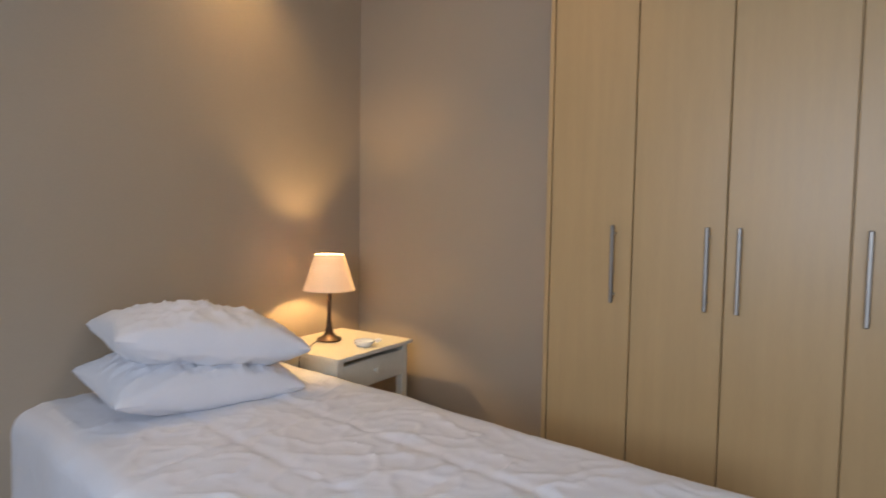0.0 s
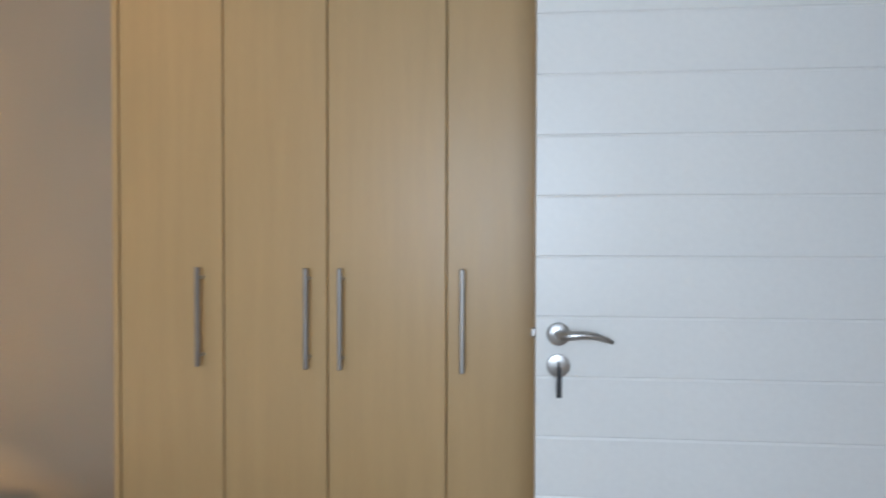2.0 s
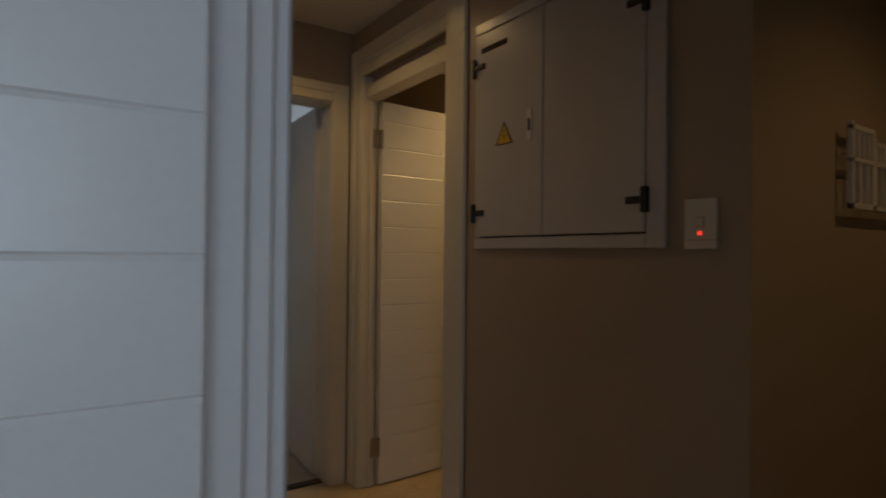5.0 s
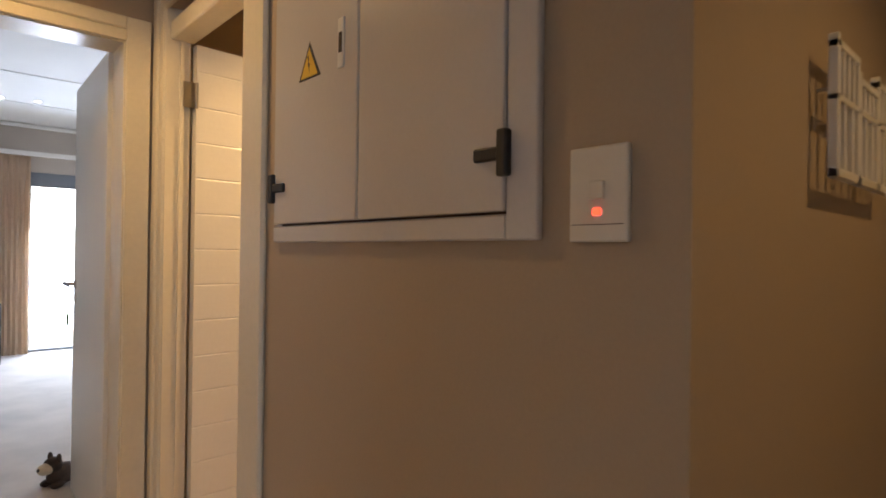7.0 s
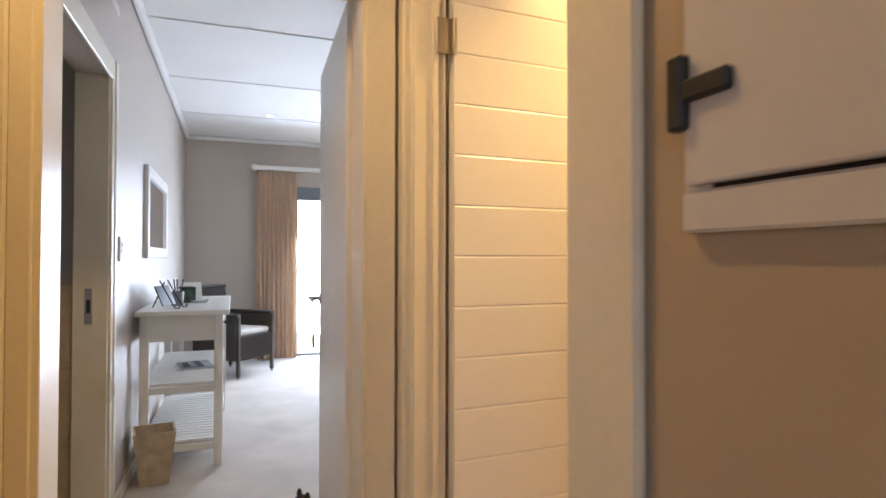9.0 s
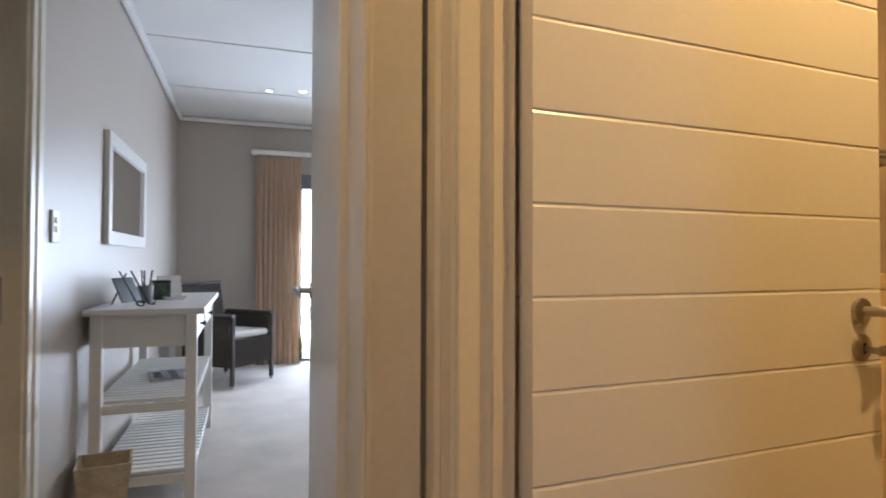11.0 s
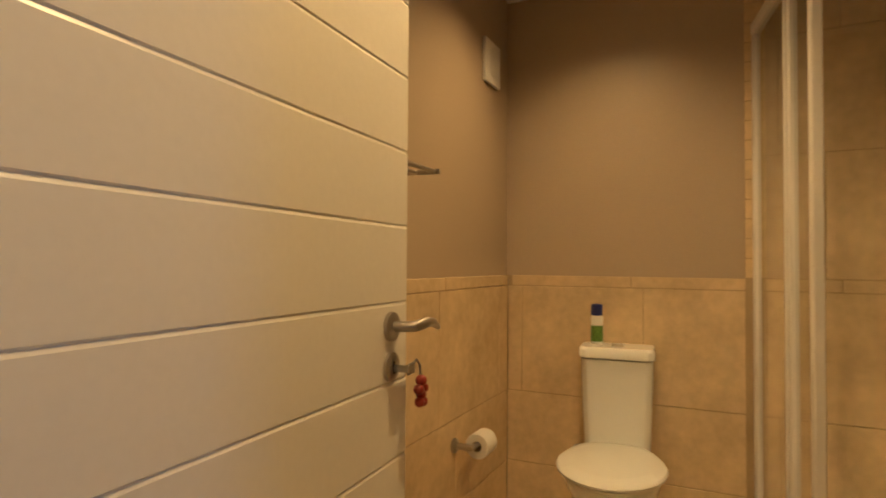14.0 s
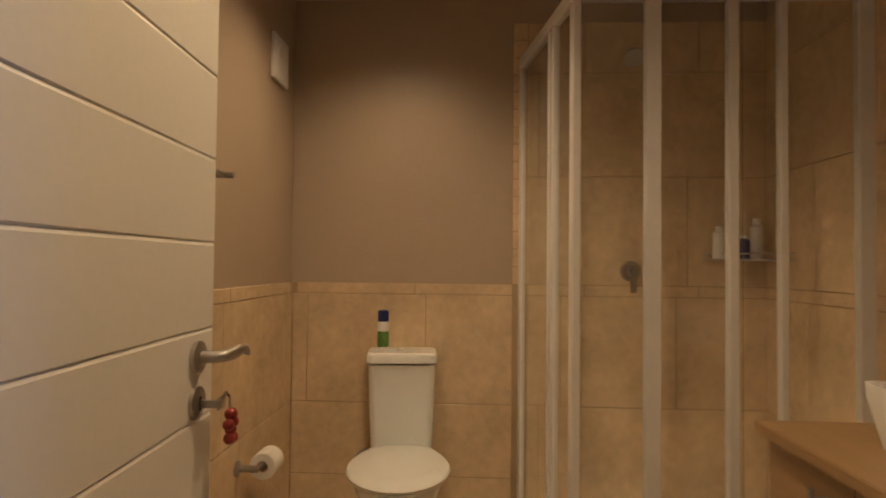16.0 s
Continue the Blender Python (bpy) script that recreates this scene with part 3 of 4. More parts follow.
def duvet_at(u, v):
    # v crosses the bed with a drop on both sides, u runs to the foot
    w, drop = BY1 - BY0, 0.36
    s = v * (w + 2 * drop) - drop
    r = 0.07
    if s < 0:
        k = min(1, -s / (r * 1.57))
        y, z = BY0 - r * math.sin(k * 1.57) + r, BZ - r * (1 - math.cos(k * 1.57)) - max(0, -s - r * 1.57)
        y -= r
        side = -1
    elif s > w:
        q = s - w
        k = min(1, q / (r * 1.57))
        y, z = BY1 + r * math.sin(k * 1.57), BZ - r * (1 - math.cos(k * 1.57)) - max(0, q - r * 1.57)
        side = 1
    else:
        y, z, side = BY0 + s, BZ, 0
    x = BX0 + u * (BX1 - BX0 + 0.02)
    p = Vector((x, y, z))
    n1 = noise.noise(Vector((x * 2.1, y * 2.1 + z, 3.1)))
    ridge = lambda q: 1 - abs(noise.noise(q))
    w1 = ridge(Vector((x * 4.2 + y * 2.2, y * 5.5 - x * 1.5, z * 4 + 1.7))) ** 8
    w2 = ridge(Vector((x * 9 - y * 7, y * 6 + x * 7, z * 8 + 9.2))) ** 10
    w3 = ridge(Vector((x * 16 + y * 9, y * 19 - x * 11, z * 15 + 3.3))) ** 9
    amp = 0.006 * w1 + 0.006 * w2 + 0.002 * w3 + 0.011 * n1
    # quilted seams
    for sx in (0.85, 1.45):
        amp -= 0.006 * math.exp(-((x - sx + 0.03 * n1) / 0.02) ** 2)
    for sy in (-0.55, -0.25):
        amp -= 0.006 * math.exp(-((y - sy + 0.03 * n1) / 0.02) ** 2)
    if side:
        p.y += side * (0.5 * amp + 0.03 * noise.noise(Vector((x * 3.3, z * 1.2, 5))) + 0.012)
    else:
        p.z += amp
    return p


duvet = tagged(link("duvet", cloth_grid(220, 170, duvet_at), LINEN, True), "crumpled white cotton duvet spread over the bed", "duvet")
duvet.matrix_world = BED
sol = duvet.modifiers.new("thick", "SOLIDIFY")
sol.thickness, sol.offset = 0.02, -1


def pillow(m, label, seed, w=0.66, d=0.46, h=0.235):
    def at(sign):
        def f(u, v):
            a, b = 2 * u - 1, 2 * v - 1
            full = ((1 - a ** 2) * (1 - b ** 2))
            prof = max(0.0, full) ** 0.42
            pinch = 1 - 0.06 * (1 - abs(a)) ** 0 * (abs(b) ** 2) * (1 - a * a) - 0.05 * (1 - b * b) * a * a
            p = Vector((a * w / 2 * (1 - 0.05 * (1 - b * b) * abs(a)), b * d / 2 * (1 - 0.06 * (1 - a * a) * abs(b)), sign * h / 2 * prof))
            q = Vector((p.x * 7, p.y * 7, seed + sign))
            p.z += prof * (0.020 * noise.noise(q) + 0.010 * (1 - abs(noise.noise(Vector((p.x * 13 - p.y * 5, p.y * 9 + p.x * 8, seed + 5))))) ** 9 + 0.018 * (1 - abs(noise.noise(Vector((p.x * 5 + p.y * 9, p.y * 16 - p.x * 6, seed))))) ** 7)
            return p
        return f
    bm = cloth_grid(70, 52, at(1))
    low = cloth_grid(70, 52, at(-1))
    me = bpy.data.meshes.new("tmp")
    low.to_mesh(me)
    low.free()
    bm.from_mesh(me)
    bpy.data.meshes.remove(me)
    bmesh.ops.remove_doubles(bm, verts=bm.verts, dist=0.0005)
    ob = link("pillow", bm, LINEN, True)
    ob.matrix_world = m
    return tagged(ob, label, "pillow", "pillows on the bed")


pillow(pose(-4.10, -2.70, 0.608, 3, 6, 80), "white cotton pillow lying flat on the duvet", 2.0, h=0.2)
pillow(pose(-4.10, -2.67, 0.755, -2, 10, 74), "plump white cotton pillow stacked on another pillow", 7.0, h=0.22)

NX0, NX1, NY0, NY1, NZ = HW + 0.05, -3.895, -2.17, -1.645, 0.60
ns = thing("nightstand", pose(0, 0, 0), "small cream painted nightstand with one drawer", "nightstand")
part("top", B(NX0, NX1, NY0, NY1, NZ - 0.02, NZ, 0.004, 2), CASING, ns)
part("side_panel", B(NX0 + 0.01, NX1 - 0.025, NY0 + 0.02, NY0 + 0.04, 0.42, NZ - 0.02), CASING, ns)
part("side_panel", B(NX0 + 0.01, NX1 - 0.025, NY1 - 0.04, NY1 - 0.02, 0.42, NZ - 0.02), CASING, ns)
part("back_panel", B(NX0 + 0.01, NX0 + 0.025, NY0 + 0.04, NY1 - 0.04, 0.1, NZ - 0.02), CASING, ns)
part("shelf", B(NX0 + 0.02, NX1 - 0.03, NY0 + 0.03, NY1 - 0.03, 0.14, 0.16), CASING, ns)
for x in (NX0 + 0.03, NX1 - 0.04):
    for y in (NY0 + 0.035, NY1 - 0.035):
        part("leg", B(x - 0.02, x + 0.02, y - 0.02, y + 0.02, 0, NZ - 0.02, 0.003), CASING, ns)
d = part("drawer", B(NX1 - 0.045, NX1 - 0.02, NY0 + 0.052, NY1 - 0.052, 0.435, 0.555, 0.003), CASING, ns)
part("knob", lathe(bmesh.new(), [(0.007, 0), (0.008, 0.01), (0.016, 0.018), (0.015, 0.025), (0, 0.029)], 20, pose(NX1 - 0.02, (NY0 + NY1) / 2, 0.5, 0, 90, 0)), CASING, d, "round cream knob", True)

lx, ly = -4.195, -1.918
lamp = thing("table_lamp", pose(lx, ly, NZ), "lit table lamp with bronze stem and cream shade on nightstand", "table lamp")
part("base", lathe(bmesh.new(), [(0, 0), (0.058, 0), (0.060, 0.008), (0.054, 0.014), (0.034, 0.022), (0.020, 0.040), (0.013, 0.075), (0.0095, 0.13), (0.0115, 0.22), (0.010, 0.27), (0, 0.272)], 36), BRONZE, lamp, smooth=True)
part("socket", rod(bmesh.new(), (0, 0, 0.27), (0, 0, 0.31), 0.014), BRONZE, lamp, smooth=True)
part("shade", lathe(bmesh.new(), [(0.124, 0.247), (0.070, 0.418), (0.0685, 0.418), (0.1225, 0.247), (0.124, 0.247)], 48), SHADE, lamp, "cream fabric cone shade", True)
bmr = bmesh.new()
for a in (0, 2.09, 4.19):
    rod(bmr, (0, 0, 0.405), (0.069 * math.cos(a), 0.069 * math.sin(a), 0.412), 0.0015, seg=6)
part("shade_ring", bmr, STEEL, lamp)
part("cord", tube(bmesh.new(), [(-0.02, -0.055, 0.004), (0.0, -0.10, 0.006), (0.03, -0.15, 0.005), (0.06, -0.20, 0.004), (0.07, -0.238, 0.002), (0.07, -0.256, -0.03), (0.065, -0.257, -0.15)], 0.003, 8), BLACK, lamp, "thin black cable", True)

dish = thing("dish", pose(-3.985, -1.905, NZ), "small white china dish on the nightstand", "dish")
part("bowl", lathe(bmesh.new(), [(0, 0), (0.030, 0), (0.046, 0.014), (0.048, 0.026), (0.044, 0.026), (0.040, 0.014), (0.0, 0.008)], 28), CHINA, dish, smooth=True)
part("handle", tube(bmesh.new(), [(0.02, 0.04, 0.018), (0.03, 0.065, 0.024), (0.045, 0.066, 0.022), (0.045, 0.035, 0.018)], 0.006, 8), CHINA, dish, smooth=True)


# ---- corridor ----
fb = thing("fuse_box", pose(0, 0, 0), "white steel fuse box with black hinges and warning triangle", "fuse box")
Y0, Y1, Z0, Z1 = -1.854, -1.068, 1.252, 2.06
part("frame_stile", B(0.004, NX, Y0, Y0 + 0.0582, Z0, Z1, 0.004, 2), BOXPAINT, fb)
part("frame_stile", B(0.009, NX, Y1 - 0.03, Y1, Z0 + 0.037, Z1 - 0.037), BOXPAINT, fb)
part("frame_rail", B(0.004, NX, Y0 + 0.057, Y1, Z0, Z0 + 0.038, 0.003), BOXPAINT, fb)
part("frame_rail", B(0.004, NX, Y0 + 0.057, Y1, Z1 - 0.038, Z1, 0.003), BOXPAINT, fb)
# dark sheet behind the doors: shade of the gaps put into its colour
part("back", B(0.013, NX, Y0 + 0.03, Y1 - 0.03, Z0 + 0.03, Z1 - 0.03), DARK, fb)
YD = -1.422
for a, b, nm in ((Y0 + 0.059, YD - 0.003, "wide"), (YD + 0.003, Y1 - 0.008, "narrow")):
    d = part("door", B(0.0, 0.012, a, b, Z0 + 0.042, Z1 - 0.045, 0.003, 2), BOXPAINT, fb, nm + " white steel door")
    hy = a - 0.002 if nm == "wide" else b + 0.002
    s = 1 if nm == "wide" else -1
    for z in (1.378, 1.90):
        part("hinge", boxes((-0.010, 0.006, hy - 0.010, hy + 0.010, z - 0.034, z + 0.034, 0.003), (-0.008, 0.003, hy, hy + s * 0.058, z - 0.010, z + 0.010, 0.003)), BLACK, d, "black tee hinge")
    if nm == "narrow":
        bm = bmesh.new()
        for sc, xx in ((1.0, -0.0012), ):
            vs = [bm.verts.new((xx, -1.238 + q[0] * 0.045 * sc, 1.638 + q[1] * 0.045 * sc)) for q in ((-1, -0.75), (1, -0.75), (0, 1.0))]
            f = bm.faces.new(vs)
        r = bmesh.ops.extrude_face_region(bm, geom=[f])
        bmesh.ops.translate(bm, vec=(0.0012, 0, 0), verts=[v for v in r["geom"] if isinstance(v, bmesh.types.BMVert)])
        part("border", bm, BLACK, d, "black triangle border")
        bm = bmesh.new()
        f = bm.faces.new([bm.verts.new((-0.0018, -1.238 + q[0] * 0.036, 1.635 + q[1] * 0.036)) for q in ((-1, -0.75), (1, -0.75), (0, 1.0))])
        part("warning_sign", bm, YELLOW, d, "yellow warning triangle")
        bm = bmesh.new()
        for q in (((0.002, 0.020), (0.008, 0.018), (0.001, 0.0)), ((0.006, 0.004), (-0.006, 0.0), (0.003, -0.004)), ((0.003, 0.0), (-0.002, -0.002), (-0.002, -0.022))):
            bm.faces.new([bm.verts.new((-0.0022, -1.238 + y, 1.635 + z)) for y, z in q])
        part("bolt", bm, BLACK, d)
        l = part("latch", B(-0.003, 0.001, -1.374, -1.352, 1.60, 1.70, 0.001), PLASTIC, d, "grey slide latch")
        part("lock", B(-0.0045, -0.003, -1.368, -1.358, 1.63, 1.67), DARK, l)
        part("vent", B(-0.001, 0.001, -1.25, -1.11, 1.945, 1.965, 0.0005), DARK, d)

sw = thing("light_switch", pose(0, 0, 0), "cream light switch plate with a glowing red indicator", "light switch")
part("plate", B(NX - 0.010, NX, -1.987, -1.903, 1.249, 1.370, 0.003, 2), PLATE, sw)
part("rocker", B(NX - 0.014, NX - 0.009, -1.956, -1.933, 1.302, 1.326, 0.002), PLATE, sw)
part("indicator", B(NX - 0.013, NX - 0.009, -1.951, -1.939, 1.282, 1.292, 0.002), REDGLOW, sw, "glowing red neon")
part("seam", B(NX - 0.0105, NX - 0.0095, -1.982, -1.908, 1.2705, 1.2715), DARK, sw)

art = thing("wall_ornament", pose(0.45, -2.06, 1.36, 0, 0, 90) @ Matrix.Diagonal((0.76, 0.76, 0.76, 1)), "white cut-out wall ornament of small house fronts", "ornament")
for n, (yy, hh) in enumerate(((0.0, 0.30), (-0.19, 0.26), (-0.38, 0.29))):
    bm = bmesh.new()
    w = 0.17
    box(bm, -0.055, -0.035, yy, yy + 0.015, 0, hh, 0.002)
    box(bm, -0.055, -0.035, yy - w, yy - w + 0.015, 0, hh - 0.03, 0.002)
    box(bm, -0.055, -0.035, yy - w, yy + 0.015, 0, 0.02, 0.002)
    box(bm, -0.055, -0.035, yy - w, yy + 0.015, 0.16, 0.175, 0.002)
    box(bm, -0.055, -0.035, yy - w, yy + 0.015, hh - 0.03, hh - 0.012, 0.002)
    for k in (1, 2, 3):
        box(bm, -0.053, -0.037, yy - w * k / 4 - 0.004, yy - w * k / 4 + 0.01, 0.175, hh - 0.025, 0.001)
    box(bm, -0.053, -0.037, yy - 0.06, yy - 0.045, 0.02, 0.16, 0.001)
    box(bm, -0.053, -0.037, yy - 0.125, yy - 0.11, 0.02, 0.16, 0.001)
    part("house_front", bm, PLASTIC, art)
for yy in (-0.05, -0.45):
    part("hook", rod(bmesh.new(), (-0.04, yy, 0.2), (0, yy, 0.2), 0.004), STEEL, art)


def downlight(name, x, y, z, glow_mat):
    d = thing(name, pose(x, y, z), "small round recessed ceiling downlight, lit", "downlight", "ceiling downlights")
    part("ring", lathe(bmesh.new(), [(0.030, -0.001), (0.030, -0.006), (0.042, -0.006), (0.045, 0.0)], 32), PLASTIC, d, "white rim", True)
    part("lamp_face", lathe(bmesh.new(), [(0, -0.002), (0.030, -0.002)], 24), glow_mat, d)
    return d


downlight("downlight", -4.15, -2.28, H1 + 0.1, LAMPGLOW)
downlight("downlight", -3.05, -2.25, H1 + 0.1, LAMPGLOW)
downlight("downlight", -0.035, 4.62, H2, LAMPDAY)
downlight("downlight", 0.255, 4.55, H2, LAMPDAY)


# ---- lounge ----
TX0, TX1, TY0, TY1, TZ = LX + 0.012, -0.40, 2.17, 3.53, 0.92
ct = thing("console_table", pose(0, 0, 0), "white painted console table with two drawers and two slatted shelves", "console table")
part("top", B(TX0, TX1, TY0, TY1, TZ - 0.03, TZ, 0.005, 2), GLOSS, ct)
for x in (TX0 + 0.05, TX1 - 0.06):
    for y in (TY0 + 0.045, TY1 - 0.045):
        part("leg", B(x - 0.025, x + 0.025, y - 0.025, y + 0.025, 0, TZ - 0.03, 0.003), GLOSS, ct)
part("end_apron", B(TX0 + 0.075, TX1 - 0.085, TY0 + 0.03, TY0 + 0.05, 0.74, TZ - 0.03), GLOSS, ct)
part("end_apron", B(TX0 + 0.075, TX1 - 0.085, TY1 - 0.05, TY1 - 0.03, 0.74, TZ - 0.03), GLOSS, ct)
part("front_apron", B(TX1 - 0.075, TX1 - 0.055, TY0 + 0.07, TY1 - 0.07, 0.74, TZ - 0.03), GLOSS, ct)
part("back_apron", B(TX0 + 0.03, TX0 + 0.05, TY0 + 0.07, TY1 - 0.07, 0.74, TZ - 0.03), GLOSS, ct)
for a, b in ((TY0 + 0.10, TY0 + 0.63), (TY1 - 0.63, TY1 - 0.10)):
    d = part("drawer", B(TX1 - 0.056, TX1 - 0.044, a, b, 0.755, 0.865, 0.003), GLOSS, ct)
    part("knob", lathe(bmesh.new(), [(0.006, 0), (0.006, 0.012), (0.014, 0.018), (0.012, 0.027), (0, 0.029)], 16, pose(TX1 - 0.044, (a + b) / 2, 0.81, 0, 90, 0)), BLACK, d, "dark round knob", True)
for z in (0.455, 0.115):
    part("shelf_rail", B(TX1 - 0.075, TX1 - 0.05, TY0 + 0.07, TY1 - 0.07, z - 0.02, z + 0.02, 0.002), GLOSS, ct)
    part("shelf_rail", B(TX0 + 0.04, TX0 + 0.065, TY0 + 0.07, TY1 - 0.07, z - 0.02, z + 0.02, 0.002), GLOSS, ct)
    part("end_rail", B(TX0 + 0.075, TX1 - 0.085, TY0 + 0.035, TY0 + 0.06, z - 0.02, z + 0.02, 0.002), GLOSS, ct)
    part("end_rail", B(TX0 + 0.075, TX1 - 0.085, TY1 - 0.06, TY1 - 0.035, z - 0.02, z + 0.02, 0.002), GLOSS, ct)
    y = TY0 + 0.075
    slat = None
    while y < TY1 - 0.1:
        if slat is None:
            slat = part("slat", B(TX0 + 0.035, TX1 - 0.045, 0, 0.045, 0, 0.016, 0.002), GLOSS, ct)
            slat.location = (0, y, z + 0.02)
        else:
            shared("slat", slat, ct, Matrix.Translation((0, y, z + 0.02)))
        y += 0.062
mag = thing("magazine", pose(-0.62, 2.78, 0.491, 0, 0, 12), "folded magazine lying on the slatted shelf", "magazine")
part("pages", B(-0.1, 0.1, -0.14, 0.14, 0, 0.012, 0.003), PAPER, mag)
bm = B(-0.1, 0.1, -0.14, 0.14, 0.012, 0.0135)
part("cover", bm, mat("magazine_print", (0.25, 0.27, 0.3), 0.35, var=0.7, scale=18, fine=40), mag, "printed glossy cover")
for a, w in ((0.02, 0.12), (-0.06, 0.09)):
    part("print_bar", B(a - 0.02, a + 0.02, -w, w, 0.0136, 0.0142), DARK, mag)
# things on the table top
pr = thing("menu_stand", pose(-0.74, 2.40, TZ, 0, 0, 70), "small black easel stand leaning on the console table", "easel")
part("plate", B(-0.085, 0.085, -0.004, 0.004, 0.02, 0.15, 0.002), BLACK, pr).rotation_euler = (radians(-24), 0, 0)
for x in (-0.05, 0.05):
    part("leg", tube(bmesh.new(), [(x, 0.045, 0.17), (x, -0.05, 0.004), (x, -0.075, 0.004), (x, -0.078, 0.02)], 0.004, 8), BLACK, pr)
part("strut", tube(bmesh.new(), [(0, 0.04, 0.16), (0, 0.11, 0.004)], 0.004, 8), BLACK, pr)
cup = thing("pen_cup", pose(-0.72, 2.60, TZ), "small pot holding pens on the console table", "pen pot")
part("pot", lathe(bmesh.new(), [(0, 0), (0.035, 0), (0.04, 0.09), (0.036, 0.09), (0.032, 0.006), (0, 0.006)], 20), mat("grey_pot", (0.2, 0.22, 0.23), 0.4), cup, smooth=True)
for dx, dy in ((0.02, 0.01), (-0.015, 0.02), (0.0, -0.02), (0.022, -0.012)):
    part("pen", rod(bmesh.new(), (dx * 0.4, dy * 0.4, 0.008), (dx * 1.6, dy * 1.6, 0.17), 0.004, seg=8), BLACK, cup)
tin = thing("tea_tin", pose(-0.68, 2.86, TZ, 0, 0, 15), "dark green printed tea tin on the console table", "tin")
TIN = mat("tin_print", (0.05, 0.09, 0.06), 0.3, var=0.8, scale=25, fine=60)
part("body", B(-0.045, 0.045, -0.06, 0.06, 0, 0.095, 0.004), TIN, tin)
part("lid", B(-0.047, 0.047, -0.062, 0.062, 0.095, 0.108, 0.004), DARK, tin, "dark tin lid")
part("print_bar", B(0.0455, 0.0462, -0.04, 0.03, 0.035, 0.06), RED, tin)
sg = thing("notice_card", pose(-0.66, 3.12, TZ, 0, 0, 25), "white folded card standing on the console table", "card")
part("card", B(-0.07, 0.07, -0.002, 0.002, 0, 0.13), PAPER, sg).rotation_euler = (radians(-12), 0, 0)
part("back_flap", B(-0.07, 0.07, -0.002, 0.002, 0, 0.13), PAPER, sg).matrix_local = pose(0, 0.055, 0, 12, 0, 0)
tr = thing("tray", pose(-0.60, 2.80, TZ), "small white oval soap dish on the console table", "dish")
part("body", lathe(bmesh.new(), [(0, 0), (0.05, 0), (0.065, 0.02), (0.06, 0.02), (0.048, 0.006), (0, 0.006)], 24), CHINA, tr, smooth=True)

mr = thing("wall_mirror", pose(0, 0, 0), "rectangular wall mirror in a white wooden frame", "mirror")
MY0, MY1, MZ0, MZ1, mx0 = 2.59, 3.73, 1.225, 1.825, LX
part("glass", B(mx0 + 0.012, mx0 + 0.016, MY0 + 0.06, MY1 - 0.06, MZ0 + 0.06, MZ1 - 0.06), MIRROR, mr, "silvered mirror glass")
part("frame_rail", B(mx0, mx0 + 0.03, MY0, MY1, MZ1 - 0.075, MZ1, 0.005, 2), GLOSS, mr)
part("frame_rail", B(mx0, mx0 + 0.03, MY0, MY1, MZ0, MZ0 + 0.075, 0.005, 2), GLOSS, mr)
part("frame_stile", B(mx0, mx0 + 0.029, MY0, MY0 + 0.075, MZ0 + 0.073, MZ1 - 0.073, 0.004, 2), GLOSS, mr)
part("frame_stile", B(mx0, mx0 + 0.029, MY1 - 0.075, MY1, MZ0 + 0.073, MZ1 - 0.073, 0.004, 2), GLOSS, mr)

ls = thing("light_switch", pose(0, 0, 0), "white double light switch plate on the lounge wall", "light switch")
part("plate", B(LX, LX + 0.011, 1.745, 1.83, 1.21, 1.335, 0.004, 2), PLATE, ls)
for z in (1.25, 1.285):
    part("rocker", B(LX + 0.010, LX + 0.016, 1.772, 1.803, z, z + 0.026, 0.003), PLATE, ls)

bk = thing("waste_basket", pose(-0.785, 2.05, 0, 0, 0, 8), "pale wooden tapered waste basket on the carpet", "basket")
for s, nm in (((0, 1), "side_panel"), ((0, -1), "side_panel"), ((1, 0), "side_panel"), ((-1, 0), "side_panel")):
    bm = bmesh.new()
    b0, b1, hh, th = 0.072, 0.105, 0.285, 0.01
    c = Vector((s[0], s[1], 0))
    t2 = Vector((-s[1], s[0], 0))
    q = []
    for (rad, z) in ((b0, 0), (b1, hh)):
        for off in (0, -th):
            for k in (-1, 1):
                q.append(bm.verts.new(c * (rad + off) + t2 * k * (rad + (off if s[0] else 0)) + Vector((0, 0, z))))
    for f in ((0, 1, 5, 4), (2, 3, 7, 6), (0, 2, 6, 4), (1, 3, 7, 5), (4, 5, 7, 6), (0, 1, 3, 2)):
        bm.faces.new([q[i] for i in f])
    part(nm, bm, BASKET, bk)
part("bottom", B(-0.07, 0.07, -0.07, 0.07, 0, 0.01), BASKET, bk)

# wicker armchair, turned a quarter to the room
ch = thing("wicker_armchair", pose(-0.365, 5.045, 0, 0, 0, -131), "dark woven wicker armchair with an ivory seat cushion", "armchair")


def weave(w, h, nx, nz):
    """A woven panel in x and z, centred in x, standing on z 0."""
    bm = bmesh.new()
    for k in range(nz):
        z = (k + 0.5) * h / nz
        pts = [(-w / 2 + w * i / (nx * 2), 0.006 * (1 if (i + k) % 2 else -1), z) for i in range(nx * 2 + 1)]
        prev = None
        for p in pts:
            ring = [bm.verts.new((p[0], p[1] + dy, p[2] + dz)) for dy, dz in ((-0.004, -h / nz * 0.46), (-0.004, h / nz * 0.46), (0.004, h / nz * 0.46), (0.004, -h / nz * 0.46))]
            if prev:
                for i in range(4):
                    bm.faces.new((prev[i], prev[(i + 1) % 4], ring[(i + 1) % 4], ring[i]))
            prev = ring
    return bm


